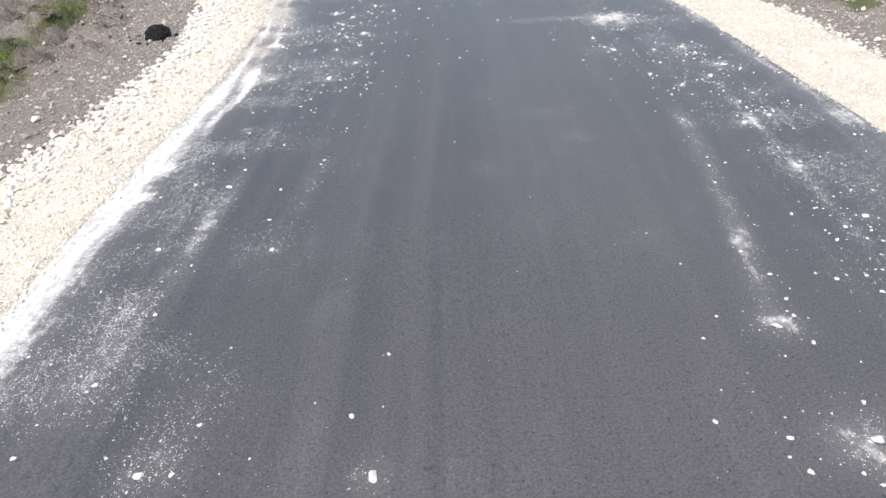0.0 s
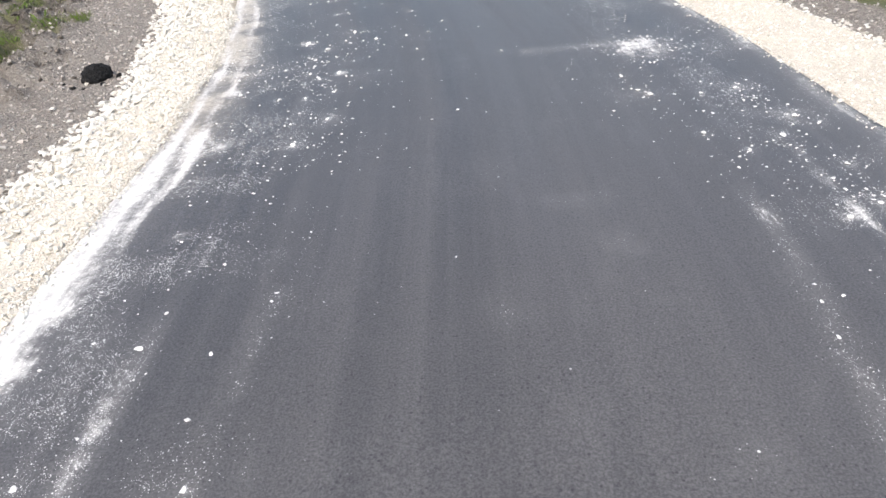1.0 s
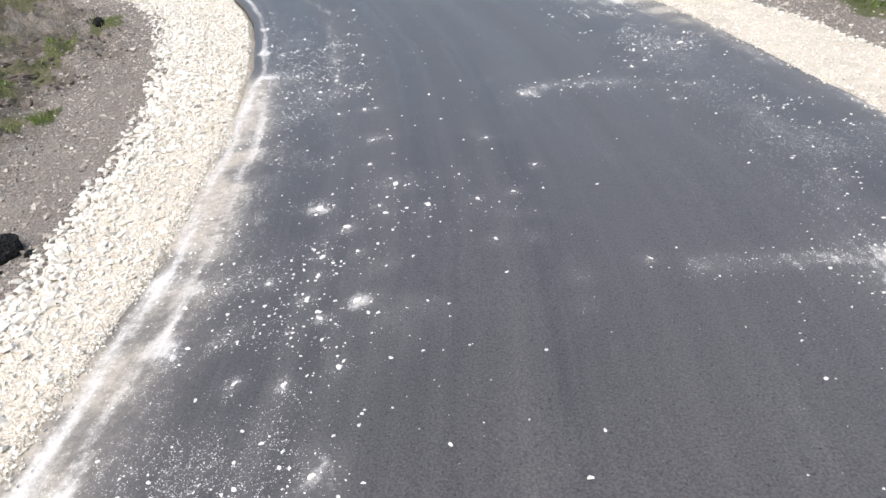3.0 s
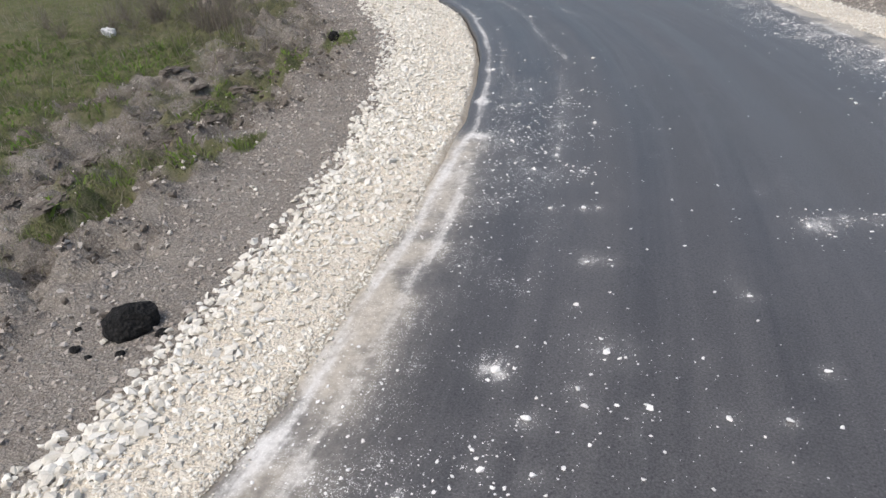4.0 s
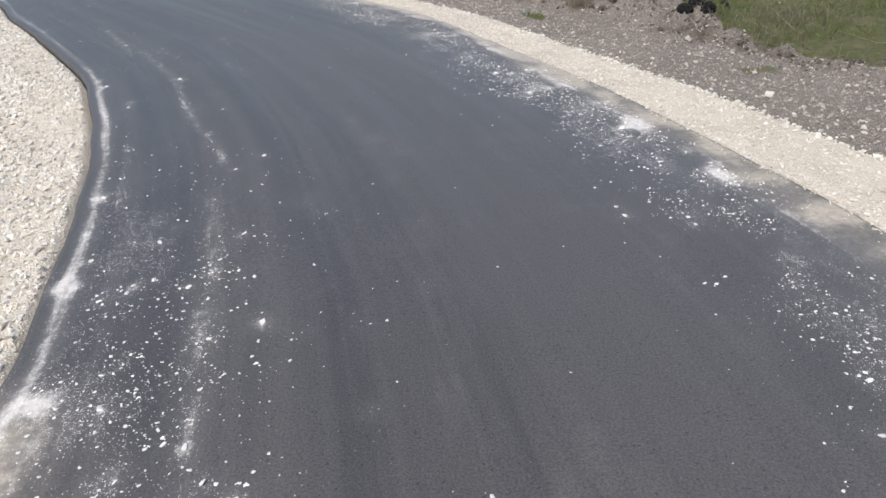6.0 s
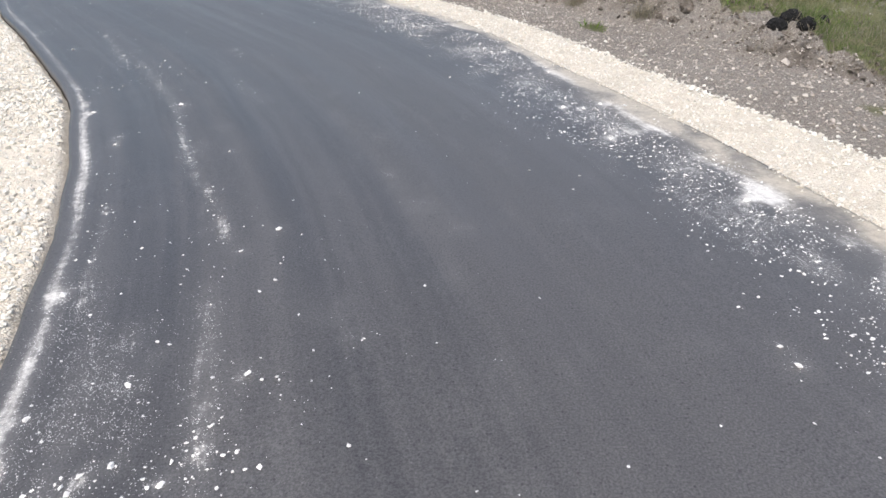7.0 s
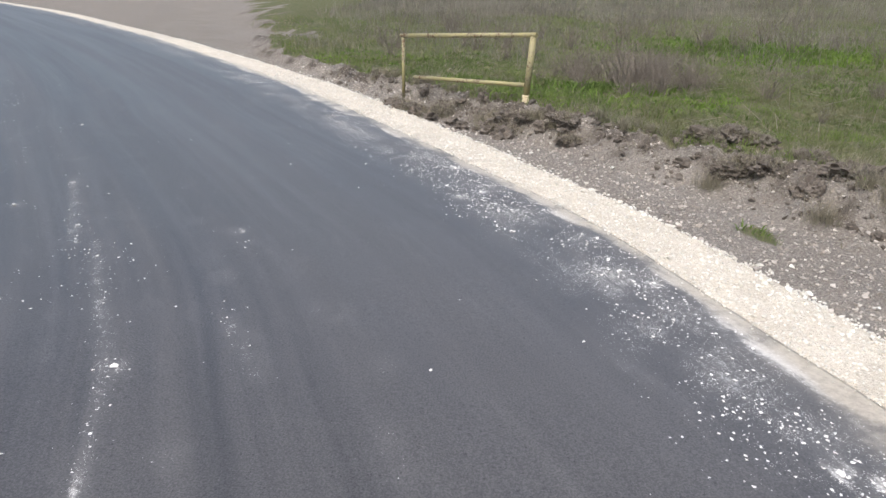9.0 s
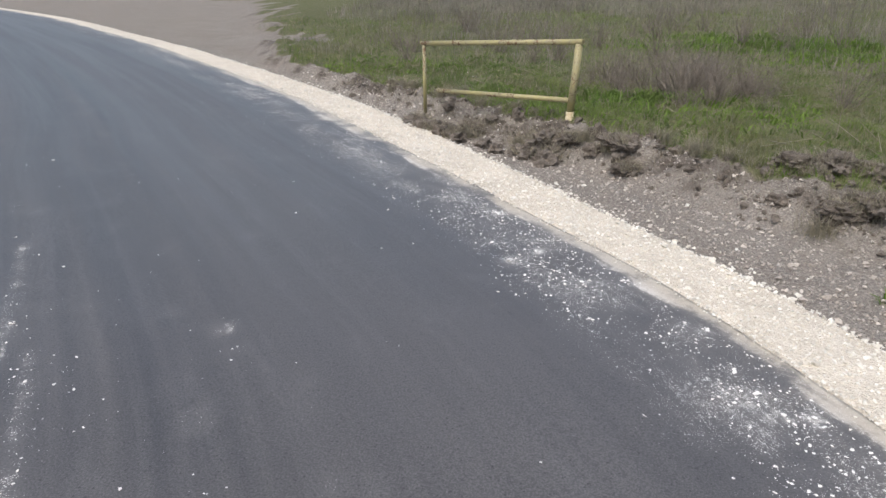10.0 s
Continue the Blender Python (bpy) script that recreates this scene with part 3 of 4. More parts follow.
# Spilt heaps of dust: x, y, radius, strength
SPILLS = [(1.57, 5.93, 0.26, 1.3), (0.26, 8.25, 0.12, 1.0), (1.12, 1.72, 0.08, 1.0), (1.15, 1.22, 0.14, 0.9), (-0.85, 1.25, 0.10, 0.6),
          (1.3, 5.0, 0.18, 0.5), (-0.74, 6.51, 0.06, 0.9), (-0.92, 6.71, 0.08, 0.9), (-0.54, 6.96, 0.14, 0.6), (-1.02, 10.58, 0.06, 0.7),
          (0.61, 8.32, 0.09, 0.8), (0.84, 8.31, 0.16, 0.5), (-1.19, 4.75, 0.06, 1.0), (-1.14, 3.77, 0.05, 0.9), (-1.49, 2.96, 0.08, 1.0),
          (-1.49, 6.11, 0.08, 1.1), (-1.3, 5.66, 0.06, 1.2), (-1.42, 8.78, 0.09, 0.9), (-2.13, 9.95, 0.09, 1.2), (-1.86, 9.13, 0.07, 1.2), (0.26, 14.46, 0.2, 0.7)]
# Faint smudges where dust has been trodden in: x, y, radius, strength
SMUDGES = [(0.26, 3.08, 0.13, 0.4), (0.32, 4.17, 0.16, 0.4), (0.41, 2.52, 0.1, 0.4), (0.14, 6.32, 0.08, 0.5), (0.3, 5.98, 0.1, 0.5), (0.29, 5.79, 0.08, 0.45),
           (-0.03, 8.59, 0.09, 0.45), (-0.63, 9.01, 0.06, 0.5), (-1.92, 10.62, 0.1, 0.6), (-1.78, 10.49, 0.08, 0.6), (-0.42, 9.77, 0.09, 0.55),
           (-0.43, 10.21, 0.09, 0.4), (-0.46, 10.39, 0.08, 0.4), (-0.67, 10.97, 0.12, 0.4), (-1.11, 12.75, 0.09, 0.5), (-1.0, 12.14, 0.08, 0.55),
           (-0.98, 11.96, 0.07, 0.5), (-1.5, 13.24, 0.1, 0.45), (-1.42, 13.07, 0.08, 0.4), (-1.59, 13.77, 0.12, 0.45)]
FAR_SMUDGES = [(-2.98, 12.92, 0.09, 0.9), (-2.82, 15.35, 0.1, 0.5), (-2.71, 15.18, 0.07, 0.5), (-2.29, 14.91, 0.09, 0.5), (-2.23, 14.75, 0.07, 0.45),
               (-3.62, 16.39, 0.14, 0.4), (-3.16, 16.71, 0.14, 0.4), (-2.02, 14.3, 0.09, 0.45), (-1.9, 9.88, 0.08, 0.6)]


def dust_on(x, y, run, left, right):
    """Limestone dust on the asphalt (0 to 1) and how earthy it is; left, right: distance in from the edges."""
    wisp = bumps(run * 0.6, left * 9, 1.0, 61, 3)
    slow = bumps(run, left * 2, 0.6, 62, 3)
    fleck = bumps(x, y, 4.0, 63, 3)
    swing = 0.12 * (bumps(run, run * 0, 0.7, 64, 3) - 0.5)
    early, late = 1 - smooth(y, 8.7, 9.4), smooth(y, 8.5, 10.5)
    swing = swing + 0.13 * (bumps(run, left * 2, 1.9, 67, 2) - 0.5)
    lines = smooth(wisp, 0.18, 0.5) * (0.65 + 0.5 * smooth(bumps(run, left * 4, 1.7, 68, 3), 0.3, 0.65))
    heap = smooth(bumps(run, left * 0.5, 0.9, 69, 3), 0.45, 0.7)
    # beside the left edge: a brushed strip with two windrows, further on one narrow pale line
    d = early * ((0.5 - 0.38 * smooth(y, 4.4, 5.6)) * np.exp(-((left / 0.24) ** 2)) * (0.5 + 0.8 * wisp) + 0.14 * np.exp(-((left / 1.1) ** 2)) * smooth(fleck, 0.3, 0.75))
    d = d + early * (0.95 * np.exp(-(((left - 0.07 - swing * 0.3) / 0.045) ** 2)) * (0.55 + 0.5 * wisp) / np.maximum(lines, 0.25) + 0.85 * np.exp(-(((left - 0.21 - 0.8 * swing) / 0.045) ** 2)) * smooth(y, 3.0, 5.0)) * lines
    d = d + early * (1 - smooth(y, 4.0, 5.5)) * 0.5 * np.exp(-((left / 0.2) ** 2))
    d = d + (1 - early) * 0.95 * np.exp(-(((left - 0.10) / 0.042) ** 2)) * (0.3 + 0.85 * wisp)
    # beside the right edge: scattered dust, further on a white line and a belt of grit
    d = d + 0.14 * np.exp(-((right / 0.85) ** 2)) * smooth(fleck, 0.3, 0.8)
    d = d + late * 0.85 * np.exp(-(((right - np.interp(y, [12, 13.5, 14.7], [0.25, 0.2, 0.1]) - 0.9 * swing) / (0.045 + 0.05 * heap)) ** 2)) * (0.2 + 0.55 * lines * smooth(fleck, 0.15, 0.5) + 0.35 * heap * smooth(fleck, 0.3, 0.7)) + late * 0.34 * np.exp(-(((right - 0.42 - swing) / 0.2) ** 2)) * smooth(bumps(x, y, 6.0, 73, 3), 0.4, 0.65)
    d = d + (1 - late) * 0.5 * np.exp(-((right / 0.2) ** 2)) * (0.4 + wisp)
    d = d + 0.07 * smooth(slow, 0.5, 0.8) + 0.3 * smooth(bumps(x, y, 2.6, 72, 4), 0.64, 0.8) * smooth(fleck, 0.35, 0.6)
    grit = (0.15 + 0.8 * np.maximum(early, 0.7 * (1 - smooth(y, 10.2, 11.6)))) * np.exp(-(((left - 0.38) / (0.6 - 0.2 * smooth(y, 4.5, 6))) ** 2)) * smooth(fleck, 0.25, 0.8) + (0.6 + 0.35 * late) * np.exp(-(((right - 0.5) / (0.48 - 0.16 * late)) ** 2)) * smooth(fleck, 0.22, 0.7)
    earth = 0.9 * late * np.exp(-((right / 0.16) ** 4)) + 0.4 * early * np.exp(-(((left - 0.19) / 0.07) ** 2)) * smooth(y, 4.5, 6)
    film = 0.9 * late * np.exp(-((right / (np.interp(y, [13, 15], [0.21, 0.13]) + 1.8 * swing)) ** 4)) * (0.45 + 0.75 * smooth(fleck, 0.25, 0.65)) + (0.55 + 0.6 * slow) * early * smooth(y, 4.2, 5.6) * np.exp(-((left / (0.25 + 1.1 * swing)) ** 3)) * (0.3 + 0.7 * smooth(fleck, 0.3, 0.7)) + 0.35 * late * np.exp(-((right / 0.6) ** 2)) * fleck + 0.42 * early * smooth(y, 3.5, 5) * np.exp(-((left / 0.47) ** 3)) * (0.4 + 0.8 * fleck)
    near = np.abs(y - 10) < 14
    xs, ys = x[near], y[near]
    ragged = 0.6 + 0.6 * smooth(bumps(xs, ys, 9.0, 71, 3), 0.3, 0.75)
    extra = np.zeros(len(xs))
    for points, half, strength in STREAKS:
        gap, k = near_line(xs, ys, points)
        extra = np.maximum(extra, 0.8 * strength * np.exp(-((gap / half) ** 2)) * smooth(k, -0.01, 0.12) * (1 - smooth(k, 0.85, 1.01)) * ragged)
    for cx, cy, r, strength in SPILLS:
        extra = np.maximum(extra, 0.75 * strength * np.exp(-(((xs - cx) ** 2 + (ys - cy) ** 2) / r**2)) * ragged)
    for cx, cy, size in plain[plain[:, 2] > 0.026]:  # powder round the larger stones
        extra = np.maximum(extra, 0.6 * np.exp(-(((xs - cx) ** 2 + (ys - cy) ** 2) / (1.6 * size) ** 2)) * ragged)
    for cx, cy, r, strength in SMUDGES + FAR_SMUDGES:
        extra = np.maximum(extra, 0.62 * strength * np.exp(-((xs - cx) ** 2 / (0.7 * r) ** 2 + (ys - cy) ** 2 / r**2)) * ragged)
    d[near] = np.maximum(d[near], 0) + 1.0 * extra
    grit[near] = grit[near] + 1.1 * extra
    return np.clip(d, 0, 1), np.clip(earth, 0, 1), np.clip(film, 0, 1), np.clip(grit, 0, 1)


fine = (RIGHT[:, 1] > -1.0) & (RIGHT[:, 1] < 24)
rows = np.flatnonzero(fine | (np.arange(len(RUN)) % 14 == 0))
across = np.linspace(0, 1, 171)
ragged_l = (bumps(RUN, RUN * 0, 1.6, 81, 4) - 0.5) * 0.035
ragged_r = (bumps(RUN, RUN * 0, 1.4, 82, 4) - 0.5) * 0.05
L, R = LEFT + NORMAL * ragged_l[:, None], RIGHT - NORMAL * ragged_r[:, None]
PX = L[rows, None, :] * (1 - across[None, :, None]) + R[rows, None, :] * across[None, :, None]
top = PX.reshape(-1, 2)
lat = (across[None, :] * WIDTH[rows, None]).ravel()
lon = np.repeat(RUN[rows], len(across))
dust, earth, film, grit = dust_on(top[:, 0], top[:, 1], lon, lat, np.repeat(WIDTH[rows], len(across)) - lat)
tz = 0.008 * (bumps(top[:, 0], top[:, 1], 0.9, 91, 2) - 0.5)
grid_v = np.concatenate([top, tz[:, None]], 1).reshape(len(rows), len(across), 3)
seam = np.interp(top[:, 1], [0, 8, 12, 20], [1.8, 1.88, 1.75, 1.75]) + 0.12 * (bumps(lon, lon * 0, 0.4, 92, 2) - 0.5)
tone = smooth(lat - seam, -0.06, 0.2) * (1 - 0.5 * smooth(lat - seam, 0.7, 1.6))
under = np.array([0, 0, -0.10])
full = np.concatenate([grid_v[:, :1] + under, grid_v, grid_v[:, -1:] + under], 1)


def padded(a):
    a = a.reshape(len(rows), len(across))
    return np.concatenate([a[:, :1] * 0, a, a[:, -1:] * 0], 1).ravel()


faces = grid_faces(len(rows), len(across) + 2)
road_mesh = sheet("road", full.reshape(-1, 3), faces, ASPHALT, {"dust": padded(dust), "earth": padded(earth), "film": padded(film), "grit": padded(grit), "lane_tone": padded(tone)})
uv = np.stack([padded(lat), np.repeat(RUN[rows], len(across) + 2)], 1)
road_mesh.uv_layers.new(name="lane").data.foreach_set("uv", uv[faces.ravel()].astype(np.float32).ravel())
road = tagged(new("road", road_mesh), "freshly laid dark grey asphalt dusted with white limestone", "road", kind="structure")


# ---- gravel shoulders ----
def shoulder_height(y, out, width, side, run):
    z = -0.018 - 0.04 * out / width + 0.018 * (bumps(run, out * 1.5, 2.0, 95 + side, 3) - 0.5)
    return z - 0.12 * smooth(out / width, 0.92, 1.12) - 0.06 * np.exp(-((out / 0.03) ** 2))


def shoulder(side):
    pick = np.flatnonzero((RIGHT[:, 1] > -12) & (RIGHT[:, 1] < 60))[::2]
    edge, away = (L, NORMAL) if side < 0 else (R, -NORMAL)
    w = gravel_width(edge[pick, 1], side)
    k = np.r_[0.0, 0.03, 0.06, 0.09, np.linspace(0.14, 1.13, 20)]
    out = k[None, :] * w[:, None]
    p = edge[pick, None, :] + away[pick, None, :] * (out[..., None] + 0.012)
    run = np.repeat(RUN[pick], len(k))
    z = shoulder_height(p[..., 1].ravel(), out.ravel(), np.repeat(w, len(k)), side, run)
    v = np.concatenate([p.reshape(-1, 2), z[:, None]], 1)
    f = grid_faces(len(pick), len(k))
    ob = new("gravel_shoulder", sheet("gravel_shoulder", v, f if side > 0 else f[:, ::-1], SCREENINGS))
    return tagged(ob, "cream crushed limestone gravel shoulder beside the asphalt", "gravel shoulder", "road shoulders", "structure")


shoulder_l, shoulder_r = shoulder(-1), shoulder(1)


def on_shoulder(rng, count, side, low, high, k_of):
    """Random places on a shoulder between two plan y, with k the share of its width."""
    pick = np.flatnonzero((RIGHT[:, 1] > low) & (RIGHT[:, 1] < high))
    i = rng.choice(pick, count)
    edge, away = (L, NORMAL) if side < 0 else (R, -NORMAL)
    w = gravel_width(edge[i, 1], side)
    k = k_of(rng, count)
    p = edge[i] + away[i] * (k * w + 0.02)[:, None] + TANGENT[i] * rng.uniform(-0.03, 0.03, count)[:, None]
    z = shoulder_height(p[:, 1], k * w, w, side, RUN[i])
    z = np.maximum(z, -0.105)
    return np.concatenate([p, z[:, None]], 1)


rng = np.random.default_rng(7)


def shoulder_stones(side, low, high, coarse, small):
    parent = shoulder_l if side < 0 else shoulder_r
    big = on_shoulder(rng, coarse, side, low, high, lambda r, n: np.clip(r.beta(4.5, 1.6, n) * 1.25, 0.25, 1.3) if side < 0 else np.clip(r.normal(1.0, 0.09, n), 0.7, 1.35))
    size = rng.gamma(7, 0.0052 if side < 0 else 0.0036, coarse) + 0.012
    big[:, 2] += size * 0.16
    near = np.flatnonzero((big[:, 1] > (4.5 if side < 0 else 11.5)) & (big[:, 1] < (8.0 if side < 0 else 15.0)) & (size > 0.03))[:280]
    rest = np.setdiff1d(np.arange(coarse), near)
    ob = new("gravel", strewn("gravel", big[rest], size[rest], LIME, rng))
    ob.parent = parent
    tagged(ob, kind="stuff")
    singles("stone", big[near], size[near], LIME_PIECE, rng, parent)
    little = on_shoulder(rng, small, side, low, high, lambda r, n: r.uniform(0, 1.05, n))
    size = rng.gamma(6, 0.0028 if side < 0 else 0.0017, small) + 0.006
    little[:, 2] += size * 0.04
    ob = new("grit", strewn("grit", little, size, LIME, rng, 0.35, GRAINS))
    ob.parent = parent
    tagged(ob, kind="stuff")


shoulder_stones(-1, 1.5, 24, 5200, 19000)
even = on_shoulder(rng, 4500, -1, 8.3, 22, lambda r, n: r.uniform(0.04, 1.1, n))
even_size = rng.gamma(7, 0.0036, 4500) + 0.012
even[:, 2] += even_size * 0.14
broken = new("broken_stone", strewn("broken_stone", even, even_size, LIME, rng, 0.5))
broken.parent = shoulder_l
tagged(broken, kind="stuff")
shoulder_stones(1, 1.5, 30, 1500, 9000)
for side, parent, low, high, count, unit in ((1, shoulder_r, 2.5, 24, 7000, 0.0030), (-1, shoulder_l, 3.0, 8.3, 1500, 0.0040)):
    even = on_shoulder(rng, count, side, low, high, lambda r, n: r.uniform(0.05, 1.12, n) + r.normal(0, 0.04, n))
    even_size = rng.gamma(5, unit, count) + 0.008
    even[:, 2] += even_size * 0.12
    broken = new("broken_stone", strewn("broken_stone", even, even_size, LIME, rng, 0.5))
    broken.parent = parent
    tagged(broken, kind="stuff")


for side, low, high in ((-1, 1.5, 8.8), (1, 1.5, 26)):
    over = on_shoulder(rng, 4500 if side > 0 else 2500, side, low, high, lambda r, n: 0.03 - np.abs(r.normal(0, 0.055, n)))
    size = rng.gamma(4, 0.0025, len(over)) + 0.004
    over[:, 2] = 0.002 + size * 0.12
    ob = new("spilt_grit", strewn("spilt_grit", over, size, LIME, rng, 0.2, GRAINS))
    tagged(ob, "cream grit spilt over the edge of the asphalt", "grit", kind="stuff")


# ---- loose chips on the asphalt ----
# Where chips lie thickest: x, y, reach
SPRINKLES = [(-0.7, 6.6, 0.4), (-0.15, 6.75, 0.4), (-0.9, 5.8, 0.4), (1.5, 5.2, 0.45), (-1.6, 9.0, 0.4), (-1.95, 10.1, 0.35), (-1.0, 7.4, 0.4), (1.55, 8.9, 0.4), (-0.9, 5.0, 0.4), (-1.1, 8.5, 0.35)]


def chips_on_road():
    count = 190000
    i = rng.choice(np.flatnonzero((RIGHT[:, 1] > 0.3) & (RIGHT[:, 1] < 24)), count)
    u = rng.uniform(0.03, 0.97, count)
    p = L[i] * (1 - u[:, None]) + R[i] * u[:, None] + TANGENT[i] * rng.uniform(-0.04, 0.04, count)[:, None] + NORMAL[i] * rng.uniform(-0.02, 0.02, count)[:, None]
    left, right = u * WIDTH[i], (1 - u) * WIDTH[i]
    slow = 0.55 * bumps(p[:, 0], p[:, 1], 1.3, 101, 2) + 0.45 * bumps(p[:, 0], p[:, 1], 6.0, 102, 2)
    d = (0.02 + 0.17 * (1 - smooth(p[:, 1], 10.2, 11.6)) * smooth(p[:, 1], 2.5, 4.5)) * np.exp(-(((left - 0.6) / 0.6) ** 2)) + 0.10 * np.exp(-((left / 0.5) ** 2)) + (0.4 + 0.4 * smooth(p[:, 1], 8, 10)) * np.exp(-(((right - 0.5 + 0.14 * smooth(p[:, 1], 13, 15)) / 0.34) ** 2)) + 0.003
    d = d * 2.6 * smooth(slow, 0.44, 0.8)
    for cx, cy, r, s in SPILLS:
        d = d + 0.2 * s * np.exp(-(((p[:, 0] - cx) ** 2 + (p[:, 1] - cy) ** 2) / (1.7 * r) ** 2))
    for cx, cy, r in SPRINKLES:
        d = d + 0.07 * np.exp(-(((p[:, 0] - cx) ** 2 + (p[:, 1] - cy) ** 2) / r**2))
    for points, half, s in STREAKS:
        gap, _ = near_line(p[:, 0], p[:, 1], points)
        d = d + 0.16 * s * np.exp(-((gap / (1.5 * half)) ** 2))
    keep = rng.uniform(0, 1, count) < d
    p = p[keep]
    size = np.clip(rng.gamma(0.75, 0.0055, len(p)) + 0.003, 0, 0.02)
    return np.concatenate([p, (size * 0.12)[:, None]], 1), size


chips, chip_size = chips_on_road()
loose_count = len(chips)
chips = np.vstack([chips, np.c_[plain[:, :2], plain[:, 2] * 0.12]])
chip_size = np.r_[chip_size, plain[:, 2]]
order = np.r_[np.arange(loose_count, len(chips)), np.argsort(-chip_size[:loose_count])]  # those in plain view first
loose = new("stone_chips", strewn("stone_chips", chips[order[290:]], chip_size[order[290:]], CHALK, rng, 0.1, FLAKES))
tagged(loose, "white limestone chips scattered over the asphalt", "stone chips", kind="stuff")


# ---- soil strip: stones and crumbs ----
def over_ground(count, x0, x1, y0, y1):
    x, y = rng.uniform(x0, x1, count), rng.uniform(y0, y1, count)
    return (x, y, *verge(x, y))


x, y, z, grass, torn, inside, on_right, out = over_ground(260000, -7.5, 5.5, 2.5, 25)
gw = np.where(on_right, gravel_width(y, 1), gravel_width(y, -1))
keep = (out > gw * 1.02) & (rng.uniform(0, 1, len(x)) < (1 - grass) * np.where(inside < 0.1, 0.5, 0.12))
size = rng.gamma(2.0, 0.0075, len(x)) + 0.006
soil_stones = new("soil_stones", strewn("soil_stones", np.stack([x, y, z + size * 0.15], 1)[keep], size[keep], SOIL_STONE, rng, 0.35, GRAINS))
tagged(soil_stones, "small grey stones strewn over bare soil", "stones", kind="stuff")
spill = (out > gw * 0.98) & (out < gw + 0.9) & (rng.uniform(0, 1, len(x)) < 0.07 * np.exp(-np.maximum(out - gw, 0) / 0.22))
size = rng.gamma(5, 0.0055, len(x)) + 0.008
stray = new("stray_gravel", strewn("stray_gravel", np.stack([x, y, z + size * 0.2], 1)[spill], size[spill], LIME, rng))
tagged(stray, "cream limestone pieces rolled onto the soil", "gravel", kind="stuff")


# ---- grass ----
def blades(name, x, y, z, height, width, lean, material):
    """Single curved blades of grass, joined."""
    n = len(x)
    a, b = rng.uniform(0, 2 * np.pi, n), rng.uniform(0, 2 * np.pi, n)
    side = np.stack([np.cos(a), np.sin(a), np.zeros(n)], 1) * (width / 2)[:, None]
    over = np.stack([np.cos(b), np.sin(b), np.zeros(n)], 1) * (lean * height)[:, None]
    foot = np.stack([x, y, z - 0.01], 1)
    up = np.stack([np.zeros(n), np.zeros(n), height], 1)
    mid, tip = foot + up * 0.55 + over * 0.3, foot + up * (1 - 0.3 * lean[:, None]) + over
    v = np.stack([foot - side, foot + side, mid + side * 0.8, mid - side * 0.8, tip], 1).reshape(-1, 3)
    f = np.array([[0, 1, 2], [0, 2, 3], [3, 2, 4]])
    f = (f[None] + (np.arange(n) * 5)[:, None, None]).reshape(-1, 3)
    return new(name, sheet(name, v, f, material))


def sward(count, x0, x1, y0, y1, tall):
    x, y, z, grass, torn, inside, on_right, out = over_ground(count, x0, x1, y0, y1)
    keep = rng.uniform(0, 1, count) < smooth(grass, 0.25, 0.7)
    x, y, z = x[keep], y[keep], z[keep]
    tuft = bumps(x, y, 3.2, 120, 2)
    h = (0.03 + 0.16 * tuft**2.5 * rng.uniform(0.4, 1.6, len(x))) * tall * (0.6 + 0.9 * bumps(x, y, 0.6, 121, 2))
    dry = rng.uniform(0, 1, len(x)) < 0.10 + 0.5 * smooth(bumps(x, y, 0.8, 130, 3), 0.52, 0.7)
    return x, y, z, h, dry


lots = [sward(130000, -10, -2.5, 4, 16, 0.62), sward(190000, -4.5, 8, 14, 26, 1.0), sward(45000, -24, -4, 14, 40, 1.8), sward(60000, -6, 22, 24, 46, 1.9)]
X, Y, Z, H, DRY = (np.concatenate(a) for a in zip(*lots))
wide = np.where(Y > 26, 0.011, 0.0055)
for name, pick, material, label in (("green_grass", ~DRY, GREEN, "short fresh green grass in uneven tufts"), ("dry_grass", DRY, STRAW, "straw-coloured dry grass among the green")):
    n = int(pick.sum())
    ob = blades(name, X[pick], Y[pick], Z[pick], H[pick] * (1.0 if name[0] == "g" else 1.25), wide[pick], rng.uniform(0.2, 1.0, n), material)
    tagged(ob, label, "grass", kind="stuff")

# broad-leaved weeds in fresh green patches
x, y, z, grass, torn, inside, on_right, out = over_ground(90000, -10, 9, 5, 27)
keep = rng.uniform(0, 1, len(x)) < smooth(grass, 0.4, 0.8) * smooth(bumps(x, y, 0.55, 160, 3), 0.46, 0.58)
n = int(keep.sum())
leafy = blades("leafy_weeds", x[keep], y[keep], z[keep] + 0.01, rng.uniform(0.04, 0.11, n), rng.uniform(0.012, 0.024, n), rng.uniform(0.5, 1.3, n), LEAF)
tagged(leafy, "low broad-leaved weeds, fresh bright green, in patches", "weeds", kind="stuff")
# lusher stands of the same weeds: x, y, reach
for cx, cy, reach, count in ((6.2, 30.0, 2.0, 16000), (0.6, 21.9, 0.45, 1500)):
    x, y = rng.normal(cx, reach, count), rng.normal(cy, reach * 0.8, count)
    z, grass, torn, inside, on_right, out = verge(x, y)
    keep = (inside > 0.4) & (rng.uniform(0, 1, count) < smooth(bumps(x, y, 2.2, 163, 3), 0.35, 0.6))
    n = int(keep.sum())
    stand = blades("leafy_stand", x[keep], y[keep], z[keep] + 0.02, rng.uniform(0.08, 0.2, n), rng.uniform(0.014, 0.03, n), rng.uniform(0.5, 1.3, n), LEAF)
    tagged(stand, "lush stand of fresh bright green weeds", "weeds", kind="stuff")
